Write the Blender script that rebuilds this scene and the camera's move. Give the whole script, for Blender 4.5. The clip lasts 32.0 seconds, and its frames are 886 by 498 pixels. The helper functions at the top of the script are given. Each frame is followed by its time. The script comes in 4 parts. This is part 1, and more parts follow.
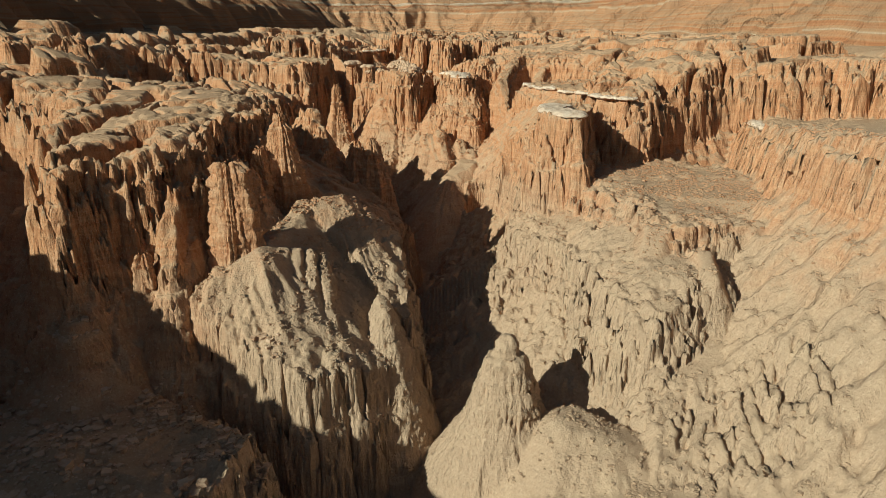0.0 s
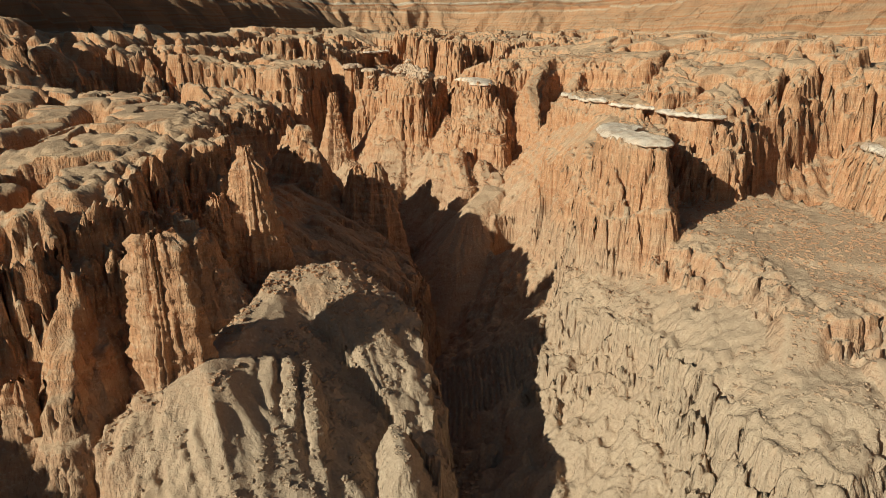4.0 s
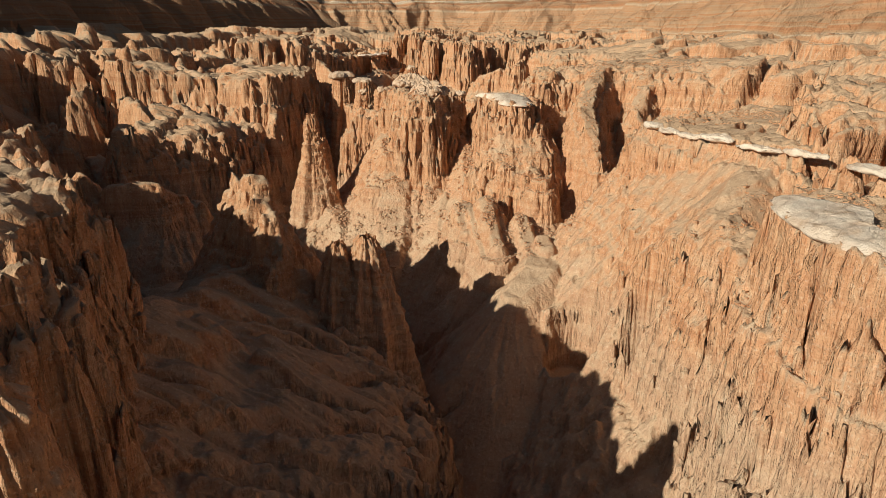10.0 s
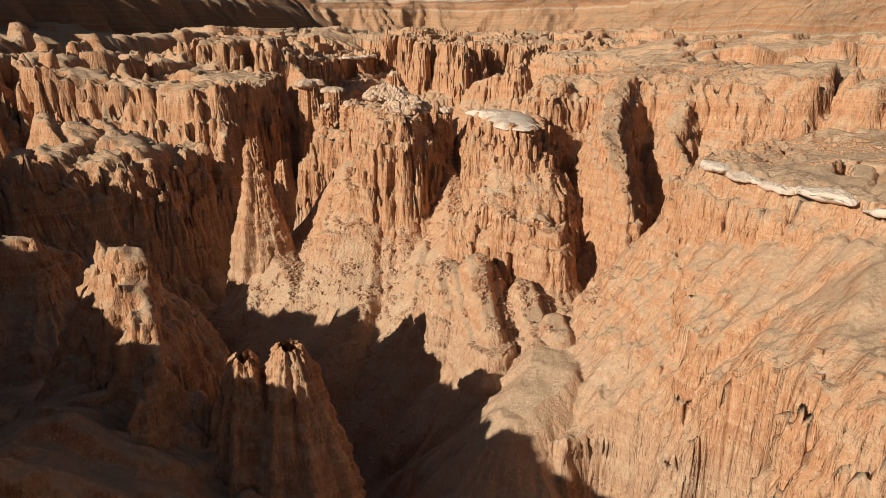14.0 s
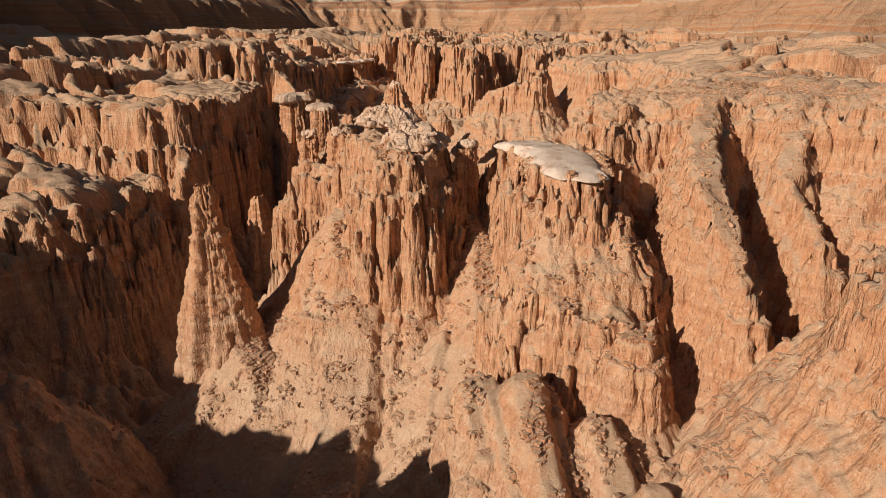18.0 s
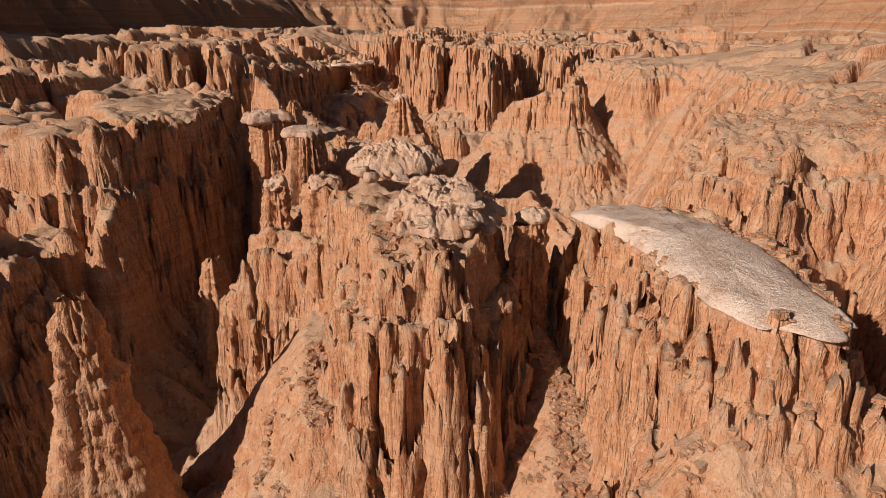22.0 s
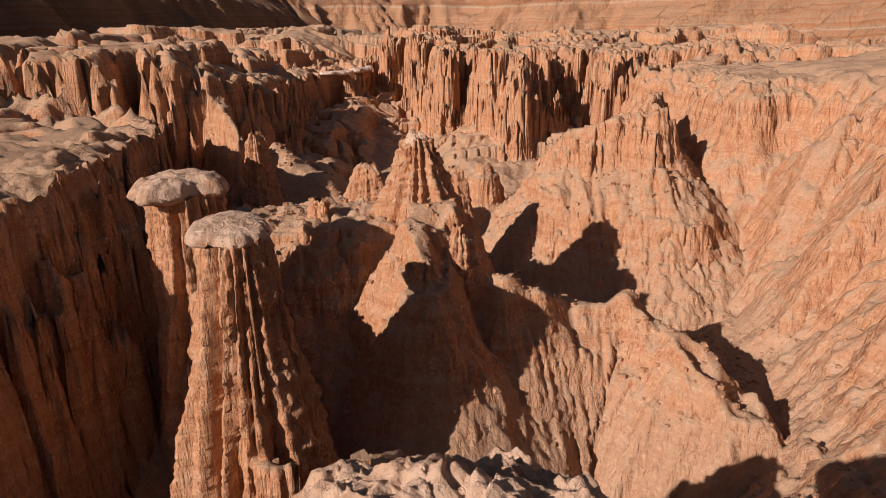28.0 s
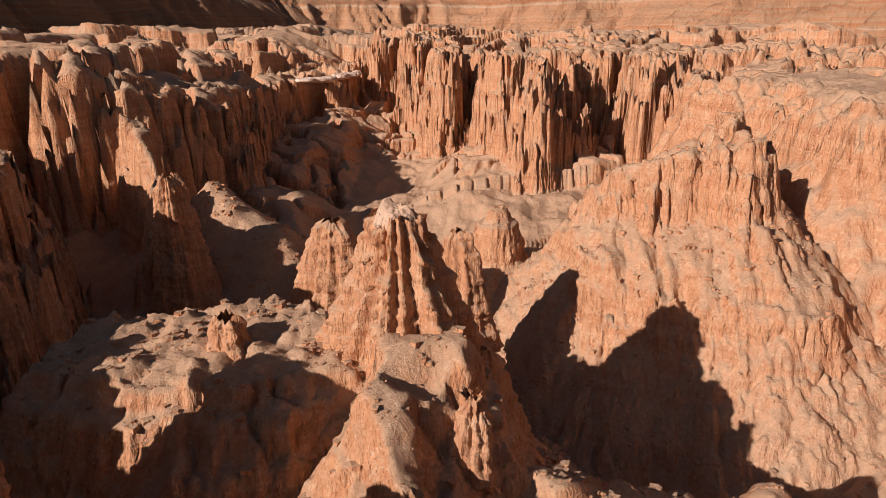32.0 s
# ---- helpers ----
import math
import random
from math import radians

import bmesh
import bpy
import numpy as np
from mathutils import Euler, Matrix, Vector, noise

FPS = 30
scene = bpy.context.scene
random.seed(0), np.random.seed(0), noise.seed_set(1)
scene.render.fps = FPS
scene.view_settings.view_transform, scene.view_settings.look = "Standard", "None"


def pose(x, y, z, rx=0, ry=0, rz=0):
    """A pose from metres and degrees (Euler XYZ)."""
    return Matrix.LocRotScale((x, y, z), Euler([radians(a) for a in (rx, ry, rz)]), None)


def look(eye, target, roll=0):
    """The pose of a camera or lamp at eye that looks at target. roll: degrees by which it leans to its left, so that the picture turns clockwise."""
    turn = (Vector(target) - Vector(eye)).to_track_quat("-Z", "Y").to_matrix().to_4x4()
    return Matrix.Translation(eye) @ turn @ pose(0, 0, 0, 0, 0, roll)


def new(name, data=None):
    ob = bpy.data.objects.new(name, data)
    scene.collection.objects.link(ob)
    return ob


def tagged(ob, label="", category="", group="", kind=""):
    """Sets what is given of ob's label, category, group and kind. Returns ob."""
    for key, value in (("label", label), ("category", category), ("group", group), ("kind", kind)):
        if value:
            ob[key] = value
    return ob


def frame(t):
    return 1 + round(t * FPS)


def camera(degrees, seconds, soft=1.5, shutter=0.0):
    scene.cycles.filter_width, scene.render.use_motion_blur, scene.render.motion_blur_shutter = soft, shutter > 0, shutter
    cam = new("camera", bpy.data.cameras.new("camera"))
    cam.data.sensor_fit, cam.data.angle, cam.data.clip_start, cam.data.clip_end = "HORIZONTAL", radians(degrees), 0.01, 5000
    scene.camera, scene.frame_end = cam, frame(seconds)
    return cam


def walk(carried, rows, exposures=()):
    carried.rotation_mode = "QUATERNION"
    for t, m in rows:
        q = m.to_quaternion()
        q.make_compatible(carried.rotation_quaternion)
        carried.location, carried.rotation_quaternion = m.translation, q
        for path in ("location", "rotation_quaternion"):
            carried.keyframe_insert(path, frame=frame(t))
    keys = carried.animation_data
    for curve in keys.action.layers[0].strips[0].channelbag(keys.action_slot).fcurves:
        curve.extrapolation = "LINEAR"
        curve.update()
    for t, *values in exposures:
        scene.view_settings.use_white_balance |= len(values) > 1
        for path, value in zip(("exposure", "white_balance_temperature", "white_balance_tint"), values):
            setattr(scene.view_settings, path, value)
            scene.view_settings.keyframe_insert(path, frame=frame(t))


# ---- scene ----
cam = camera(70.0, 32.0, soft=0.6)
METRES, EYE, TILT, LEAN, TURN = 100.0, 40.0, -18.8, 0.0, 0.0
ROWS = [
    (0.0, 0.0000, 0.0000, 0.0000, 0.00, 0.00, -0.00),
    (0.5, -0.0031, 0.0215, 0.0067, -0.00, 0.01, -0.01),
    (1.0, -0.0064, 0.0432, 0.0135, -0.03, 0.01, 0.00),
    (1.5, -0.0096, 0.0645, 0.0205, -0.01, -0.00, -0.03),
    (2.0, -0.0128, 0.0853, 0.0275, -0.00, 0.01, -0.02),
    (2.5, -0.0160, 0.1060, 0.0344, -0.01, 0.01, -0.03),
    (3.0, -0.0186, 0.1255, 0.0407, 0.01, 0.02, -0.03),
    (3.5, -0.0213, 0.1461, 0.0476, -0.01, 0.04, -0.02),
    (5.5, -0.0295, 0.2259, 0.0759, -0.01, 0.01, 0.01),
    (6.0, -0.0321, 0.2458, 0.0823, -0.03, 0.05, 0.06),
    (6.5, -0.0351, 0.2663, 0.0890, -0.06, 0.05, 0.07),
    (7.0, -0.0381, 0.2870, 0.0960, -0.09, 0.07, 0.07),
    (7.5, -0.0406, 0.3075, 0.1034, -0.12, 0.07, 0.07),
    (8.0, -0.0426, 0.3279, 0.1107, -0.09, 0.07, 0.07),
    (8.5, -0.0448, 0.3479, 0.1173, -0.14, 0.07, 0.09),
    (9.0, -0.0458, 0.3681, 0.1238, -0.14, 0.07, 0.09),
    (9.5, -0.0452, 0.3886, 0.1302, -0.09, 0.07, 0.10),
    (10.0, -0.0442, 0.4090, 0.1371, -0.13, 0.07, 0.07),
    (10.5, -0.0418, 0.4289, 0.1442, -0.12, 0.06, 0.08),
    (11.0, -0.0379, 0.4484, 0.1510, -0.08, 0.05, 0.07),
    (11.5, -0.0345, 0.4674, 0.1575, -0.10, 0.04, 0.08),
    (12.0, -0.0316, 0.4861, 0.1640, -0.10, 0.03, 0.10),
    (12.5, -0.0296, 0.5043, 0.1704, -0.10, 0.02, 0.10),
    (13.0, -0.0283, 0.5218, 0.1767, -0.10, 0.01, 0.13),
    (13.5, -0.0274, 0.5396, 0.1825, -0.12, 0.04, 0.14),
    (14.0, -0.0275, 0.5573, 0.1885, -0.14, 0.06, 0.16),
    (14.5, -0.0280, 0.5750, 0.1947, -0.15, 0.07, 0.18),
    (16.5, -0.0333, 0.6456, 0.2210, -0.14, 0.03, 0.31),
    (17.0, -0.0360, 0.6629, 0.2276, -0.17, 0.06, 0.28),
    (17.5, -0.0384, 0.6812, 0.2340, -0.17, 0.07, 0.31),
    (18.0, -0.0415, 0.6996, 0.2408, -0.22, 0.06, 0.31),
    (18.5, -0.0444, 0.7184, 0.2478, -0.23, 0.04, 0.30),
    (19.0, -0.0469, 0.7377, 0.2548, -0.22, 0.01, 0.32),
    (19.5, -0.0500, 0.7577, 0.2609, -0.24, 0.04, 0.30),
    (20.0, -0.0524, 0.7786, 0.2676, -0.24, 0.02, 0.32),
    (20.5, -0.0545, 0.7998, 0.2745, -0.24, 0.01, 0.32),
    (21.0, -0.0563, 0.8210, 0.2815, -0.27, -0.01, 0.30),
    (21.5, -0.0578, 0.8415, 0.2885, -0.27, 0.00, 0.28),
    (22.0, -0.0588, 0.8618, 0.2953, -0.27, 0.01, 0.31),
    (22.5, -0.0603, 0.8819, 0.3024, -0.31, 0.02, 0.32),
    (23.0, -0.0627, 0.9012, 0.3094, -0.38, 0.04, 0.35),
    (23.5, -0.0653, 0.9205, 0.3164, -0.43, 0.04, 0.37),
    (24.0, -0.0680, 0.9396, 0.3236, -0.44, 0.04, 0.40),
    (24.5, -0.0711, 0.9585, 0.3305, -0.46, 0.04, 0.40),
    (25.0, -0.0743, 0.9772, 0.3370, -0.46, 0.01, 0.42),
    (25.5, -0.0773, 0.9958, 0.3432, -0.47, 0.02, 0.41),
    (27.5, -0.0810, 1.0669, 0.3663, -0.27, -0.02, 0.57),
    (28.0, -0.0809, 1.0846, 0.3719, -0.30, -0.01, 0.56),
    (28.5, -0.0810, 1.1027, 0.3778, -0.32, 0.00, 0.58),
    (29.0, -0.0810, 1.1213, 0.3835, -0.31, 0.01, 0.58),
    (29.5, -0.0809, 1.1400, 0.3896, -0.32, 0.03, 0.58),
    (30.0, -0.0807, 1.1592, 0.3960, -0.32, 0.04, 0.56),
    (30.5, -0.0804, 1.1789, 0.4023, -0.33, 0.06, 0.56),
    (31.0, -0.0803, 1.1991, 0.4089, -0.33, 0.07, 0.54),
    (31.5, -0.0800, 1.2193, 0.4156, -0.33, 0.09, 0.54),
    (32.0, -0.0796, 1.2398, 0.4224, -0.34, 0.09, 0.53),
]
# the picture grows warmer and a little darker on the way
EXPOSURE = [(0.0, -0.08, 5980, -9), (6.0, 0.02, 6060, -5), (13.0, 0.08, 6180, 3), (19.0, -0.08, 6450, 15), (25.0, -0.18, 6570, 25), (32.0, 0.06, 6550, 26)]
walk(cam, [(t, pose(0, 0, EYE, TILT, LEAN, TURN) @ pose(METRES * x, METRES * y, METRES * z, 90 + pitch, roll, yaw)) for t, x, y, z, yaw, pitch, roll in ROWS], EXPOSURE)

# ---- world, sun ----
SUN_EL, SUN_AZ = 26.0, 219.0          # degrees; azimuth counted from +x towards +y, where the sun stands
world = bpy.data.worlds.new("world")
scene.world = world
world.use_nodes = True
wn = world.node_tree
sky = wn.nodes.new("ShaderNodeTexSky")
sky.sky_type = "NISHITA"
sky.sun_disc = False
sky.sun_elevation = radians(SUN_EL)
sky.sun_rotation = radians(90.0 - SUN_AZ)
bg = wn.nodes["Background"]
bg.inputs["Strength"].default_value = 0.032
wn.links.new(sky.outputs["Color"], bg.inputs["Color"])
sun_data = bpy.data.lights.new("sun", "SUN")
sun_data.energy = 5.0
sun_data.angle = radians(0.5)
sun_data.color = (1.0, 0.93, 0.82)
sun = new("sun", sun_data)
toward = Vector((math.cos(radians(SUN_AZ)) * math.cos(radians(SUN_EL)), math.sin(radians(SUN_AZ)) * math.cos(radians(SUN_EL)), math.sin(radians(SUN_EL))))
sun.matrix_world = look(toward * 200, (0, 0, 0))


# ---- materials ----
def nodes_of(name, roughness=0.95):
    m = bpy.data.materials.new(name)
    m.use_nodes = True
    t = m.node_tree
    b = t.nodes["Principled BSDF"]
    b.inputs["Roughness"].default_value = roughness
    b.inputs["Specular IOR Level"].default_value = 0.15
    return m, t, b


def link(t, a, b):
    t.links.new(a, b)


def noise_node(t, vec, scale, detail=4.0, rough=0.55):
    n = t.nodes.new("ShaderNodeTexNoise")
    n.inputs["Scale"].default_value = scale
    n.inputs["Detail"].default_value = detail
    n.inputs["Roughness"].default_value = rough
    link(t, vec, n.inputs["Vector"])
    return n.outputs["Fac"]


def maths(t, op, a, b=0.0, clamp=False):
    n = t.nodes.new("ShaderNodeMath")
    n.operation = op
    n.use_clamp = clamp
    for i, v in enumerate((a, b)):
        if isinstance(v, (int, float)):
            n.inputs[i].default_value = v
        else:
            link(t, v, n.inputs[i])
    return n.outputs[0]


def ramp(t, fac, stops):
    n = t.nodes.new("ShaderNodeValToRGB")
    e = n.color_ramp.elements
    while len(e) < len(stops):
        e.new(0.5)
    for el, (p, c) in zip(e, stops):
        el.position, el.color = p, (*c, 1.0)
    link(t, fac, n.inputs["Fac"])
    return n.outputs["Color"]


def mix(t, fac, a, b, blend="MIX"):
    n = t.nodes.new("ShaderNodeMix")
    n.data_type = "RGBA"
    n.blend_type = blend
    for sock, v in ((n.inputs[0], fac), (n.inputs[6], a), (n.inputs[7], b)):
        if isinstance(v, (int, float)):
            sock.default_value = v
        elif isinstance(v, tuple):
            sock.default_value = (*v, 1.0)
        else:
            link(t, v, sock)
    return n.outputs[2]


def mapped(t, vec, sx, sy, sz):
    n = t.nodes.new("ShaderNodeMapping")
    n.inputs["Scale"].default_value = (sx, sy, sz)
    link(t, vec, n.inputs["Vector"])
    return n.outputs["Vector"]


def step_node(t, v, lo, hi):
    n = t.nodes.new("ShaderNodeMapRange")
    n.interpolation_type = "SMOOTHSTEP"
    n.inputs["From Min"].default_value, n.inputs["From Max"].default_value = lo, hi
    link(t, v, n.inputs["Value"])
    return n.outputs["Result"]


def bump(t, b, height, strength, distance, normal=None):
    n = t.nodes.new("ShaderNodeBump")
    n.inputs["Distance"].default_value = distance
    if isinstance(strength, float):
        n.inputs["Strength"].default_value = strength
    else:
        link(t, strength, n.inputs["Strength"])
    link(t, height, n.inputs["Height"])
    if normal is not None:
        link(t, normal, n.inputs["Normal"])
    link(t, n.outputs["Normal"], b.inputs["Normal"])
    return n.outputs["Normal"]


def badland_material():
    """Clay and siltstone: red-brown fluted faces, paler crust on gentle ground and in thin level beds, gravel on slopes."""
    m, t, b = nodes_of("badland clay", 0.95)
    geo = t.nodes.new("ShaderNodeNewGeometry")
    pos = geo.outputs["Position"]
    sep = t.nodes.new("ShaderNodeSeparateXYZ")
    link(t, pos, sep.inputs[0])
    nrm = t.nodes.new("ShaderNodeSeparateXYZ")
    link(t, geo.outputs["Normal"], nrm.inputs[0])
    flat = step_node(t, maths(t, "ADD", nrm.outputs["Z"], maths(t, "MULTIPLY", maths(t, "SUBTRACT", noise_node(t, pos, 0.7, 4), 0.5), 0.5)), 0.42, 0.86)
    grain = noise_node(t, pos, 9.0, 5, 0.75)
    broad = noise_node(t, pos, 0.12, 4)
    flute = noise_node(t, mapped(t, pos, 1.0, 1.0, 0.07), 2.6, 7, 0.7)
    bedz = maths(t, "ADD", sep.outputs["Z"], maths(t, "MULTIPLY", noise_node(t, pos, 0.35, 3), 0.7))
    comb = t.nodes.new("ShaderNodeCombineXYZ")
    link(t, bedz, comb.inputs["Z"])
    beds = noise_node(t, comb.outputs[0], 1.5, 4, 0.7)
    red = ramp(t, maths(t, "ADD", maths(t, "MULTIPLY", beds, 0.55), maths(t, "MULTIPLY", flute, 0.45)),
               [(0.32, (0.38, 0.148, 0.064)), (0.45, (0.52, 0.240, 0.116)), (0.56, (0.61, 0.325, 0.170)), (0.66, (0.70, 0.46, 0.29))])
    # the lower beds and the ground nearer the start are a yellower grey
    low = step_node(t, maths(t, "ADD", sep.outputs["Z"], maths(t, "MULTIPLY", noise_node(t, pos, 0.16, 3), 8.0)), 31.5, 25.0)
    start = step_node(t, maths(t, "ADD", sep.outputs["Y"], maths(t, "MULTIPLY", broad, 22.0)), 92.0, 50.0)
    # the cliffs on the far left keep their deeper red
    start = maths(t, "MULTIPLY", start, step_node(t, maths(t, "ADD", sep.outputs["X"], maths(t, "MULTIPLY", broad, 8.0)), -16.0, -5.0))
    grey = mix(t, grain, (0.42, 0.288, 0.190), (0.57, 0.415, 0.290))
    drab = maths(t, "ADD", maths(t, "MULTIPLY", low, 0.40), maths(t, "MULTIPLY", start, 0.42), True)
    face = mix(t, maths(t, "MULTIPLY", drab, low), red, grey)
    face = mix(t, maths(t, "MULTIPLY", start, 0.22), face, grey)
    face = mix(t, maths(t, "MULTIPLY", maths(t, "MULTIPLY", start, low), 0.75), face, grey)
    top = mix(t, broad, (0.50, 0.315, 0.19), (0.61, 0.42, 0.27))
    top = mix(t, maths(t, "MULTIPLY", grain, 0.5), top, (0.36, 0.235, 0.14))
    top = mix(t, maths(t, "MULTIPLY", start, 0.7), top, grey)
    colour = mix(t, maths(t, "MULTIPLY", flat, 0.85), face, top)
    stain = step_node(t, noise_node(t, pos, 0.45, 5, 0.65), 0.50, 0.68)
    colour = mix(t, maths(t, "MULTIPLY", stain, 0.30), colour, (0.62, 0.45, 0.30))
    colour = mix(t, maths(t, "MULTIPLY", step_node(t, grain, 0.58, 0.75), 0.18), colour, (0.25, 0.14, 0.08))
    # thin hard beds show as pale level lines on the faces
    fine_bed = noise_node(t, comb.outputs[0], 4.2, 2, 0.6)
    lines = maths(t, "MULTIPLY", step_node(t, fine_bed, 0.60, 0.66), step_node(t, noise_node(t, pos, 0.5, 3), 0.42, 0.6))
    colour = mix(t, maths(t, "MULTIPLY", maths(t, "MULTIPLY", lines, 0.45), maths(t, "SUBTRACT", 1.0, flat)), colour, (0.64, 0.47, 0.33))
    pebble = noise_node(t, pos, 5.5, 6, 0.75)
    # pebble relief shaded in the colour: raised parts paler, hollows darker
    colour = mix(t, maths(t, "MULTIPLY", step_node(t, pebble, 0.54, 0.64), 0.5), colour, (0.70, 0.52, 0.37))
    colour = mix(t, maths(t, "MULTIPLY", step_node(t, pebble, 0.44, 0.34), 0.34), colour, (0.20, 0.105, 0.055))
    # dry cracks that run down the faces, their inner shade put into the colour
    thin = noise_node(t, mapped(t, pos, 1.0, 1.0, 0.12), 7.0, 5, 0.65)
    crack_shade = maths(t, "MULTIPLY", step_node(t, thin, 0.39, 0.33), maths(t, "SUBTRACT", 1.0, flat))
    colour = mix(t, maths(t, "MULTIPLY", crack_shade, 0.5), colour, (0.18, 0.085, 0.045))
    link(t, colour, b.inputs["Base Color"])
    streak = noise_node(t, mapped(t, pos, 1.0, 1.0, 0.09), 3.4, 4, 0.6)
    wall = maths(t, "SUBTRACT", 0.75, maths(t, "MULTIPLY", flat, 0.62))
    n1 = bump(t, b, streak, wall, 0.42)
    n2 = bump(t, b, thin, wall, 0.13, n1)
    n3 = bump(t, b, fine_bed, maths(t, "MULTIPLY", wall, 0.8), 0.16, n2)
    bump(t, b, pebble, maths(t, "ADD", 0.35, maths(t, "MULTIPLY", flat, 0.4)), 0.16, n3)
    return m


def slab_material(name, tone, warm=1.0, crumbs=0.15):
    """Pale hard siltstone of the cap slabs."""
    m, t, b = nodes_of(name, 0.9)
    geo = t.nodes.new("ShaderNodeNewGeometry")
    pos = geo.outputs["Position"]
    g = noise_node(t, pos, 1.1, 6, 0.6)
    colour = ramp(t, g, [(0.3, (0.48 * tone, 0.29 * tone * warm, 0.18 * tone * warm * warm)), (0.5, (0.70 * tone, 0.51 * tone * warm, 0.37 * tone * warm * warm)), (0.7, (0.77 * tone, 0.60 * tone * warm, 0.46 * tone * warm * warm))])
    speck = noise_node(t, pos, 12.0, 4, 0.7)
    colour = mix(t, maths(t, "MULTIPLY", step_node(t, speck, 0.55, 0.7), 0.35), colour, (0.44, 0.32, 0.22))
    link(t, colour, b.inputs["Base Color"])
    # loose crumbs lie on the stone
    crumb = t.nodes.new("ShaderNodeTexVoronoi")
    crumb.inputs["Scale"].default_value = 4.5
    link(t, pos, crumb.inputs["Vector"])
    n1 = bump(t, b, crumb.outputs["Distance"], crumbs, 0.16)
    bump(t, b, maths(t, "ADD", noise_node(t, pos, 7.0, 6, 0.75), speck), 0.7, 0.13, n1)
    return m


def hill_material(name, tone):
    """Level red, orange and pale beds, dulled by debris on the gentler ground."""
    m, t, b = nodes_of(name, 0.95)
    geo = t.nodes.new("ShaderNodeNewGeometry")
    pos = geo.outputs["Position"]
    sep = t.nodes.new("ShaderNodeSeparateXYZ")
    link(t, pos, sep.inputs[0])
    comb = t.nodes.new("ShaderNodeCombineXYZ")
    link(t, maths(t, "ADD", sep.outputs["Z"], maths(t, "MULTIPLY", noise_node(t, pos, 0.03, 3), 6.0)), comb.inputs["Z"])
    beds = noise_node(t, comb.outputs[0], 0.42, 3, 0.65)
    colour = ramp(t, beds, [(0.33, (0.36 * tone, 0.14 * tone, 0.065 * tone)), (0.45, (0.50 * tone, 0.23 * tone, 0.11 * tone)), (0.55, (0.50 * tone, 0.31 * tone, 0.18 * tone)), (0.63, (0.68 * tone, 0.55 * tone, 0.42 * tone))])
    dull = noise_node(t, pos, 0.09, 5, 0.6)
    colour = mix(t, maths(t, "MULTIPLY", step_node(t, dull, 0.42, 0.66), 0.4), colour, (0.36 * tone, 0.245 * tone, 0.155 * tone))
    link(t, colour, b.inputs["Base Color"])
    bump(t, b, noise_node(t, mapped(t, pos, 1.0, 1.0, 0.4), 0.7, 8, 0.7), 0.9, 1.6)
    return m


CLAY = badland_material()
HILL = hill_material("banded hill clay", 1.0)
DARK_HILL = hill_material("dark red-brown hill clay", 0.75)
SLAB = slab_material("pale cap stone", 1.14, 1.03)
RUBBLE = slab_material("tan rubble", 0.96, 0.91, 0.4)
CAPGREY = slab_material("weathered cap stone", 0.92, 0.94, 0.2)


# ---- noise on arrays ----
def lattice(ix, iy, seed):
    h = (ix.astype(np.int64) * 374761393 + iy.astype(np.int64) * 668265263 + seed * 974634533) & 0xFFFFFFFF
    h = ((h ^ (h >> 13)) * 1274126177) & 0xFFFFFFFF
    return ((h ^ (h >> 16)) & 0xFFFF).astype(np.float32) * np.float32(2 * math.pi / 65536.0)


def grad_noise(x, y, seed=0):
    """Smooth noise, about -1 to 1."""
    x, y = np.asarray(x, np.float32), np.asarray(y, np.float32)
    fx, fy = np.floor(x), np.floor(y)
    dx, dy = x - fx, y - fy
    ix, iy = fx.astype(np.int32), fy.astype(np.int32)
    u, v = dx * dx * dx * (dx * (dx * 6 - 15) + 10), dy * dy * dy * (dy * (dy * 6 - 15) + 10)

    def corner(a, b):
        w = lattice(ix + a, iy + b, seed)
        return np.cos(w) * (dx - a) + np.sin(w) * (dy - b)
    n0 = corner(0, 0) * (1 - u) + corner(1, 0) * u
    n1 = corner(0, 1) * (1 - u) + corner(1, 1) * u
    return (n0 * (1 - v) + n1 * v) * 1.5


def fbm(x, y, octaves, seed=0, gain=0.5):
    out, amp = 0.0, 1.0
    for k in range(octaves):
        out = out + amp * grad_noise(x, y, seed + 17 * k)
        x, y, amp = x * 2.03 + 11.3, y * 2.03 - 7.1, amp * gain
    return out


def smooth(v, lo, hi):
    s = np.clip((v - lo) / (hi - lo), 0, 1)
    return s * s * (3 - 2 * s)


# ---- the plan: a sheet of ground with cliffs, spurs and mounds on it ----
def spaced(start, end, step):
    return np.linspace(start, end, max(2, int(round((end - start) / step)) + 1))[:-1]


def growing(start, step, rate, limit):
    out, v = [], start
    while abs(v) < limit:
        out.append(v)
        v += step
        step *= rate
    return np.array(out)


RES = 1.0
XS = np.concatenate([growing(-62, -0.5, 1.14, 2500)[::-1], spaced(-62, -30, 0.36 * RES)[1:], spaced(-30, -20, 0.17 * RES), spaced(-20, 12, 0.105 * RES), spaced(12, 24, 0.17 * RES), spaced(24, 62, 0.36 * RES), growing(62, 0.5, 1.14, 2500)])
YS = np.concatenate([growing(16, -0.5, 1.25, 400)[::-1], spaced(16, 36, 0.2 * RES)[1:], spaced(36, 122, 0.105 * RES), spaced(122, 160, 0.14 * RES), spaced(160, 250, 0.24 * RES), growing(250, 0.35, 1.04, 3500)])
NX, NY = len(XS), len(YS)
GX, GY = np.meshgrid(XS.astype(np.float32), YS.astype(np.float32))
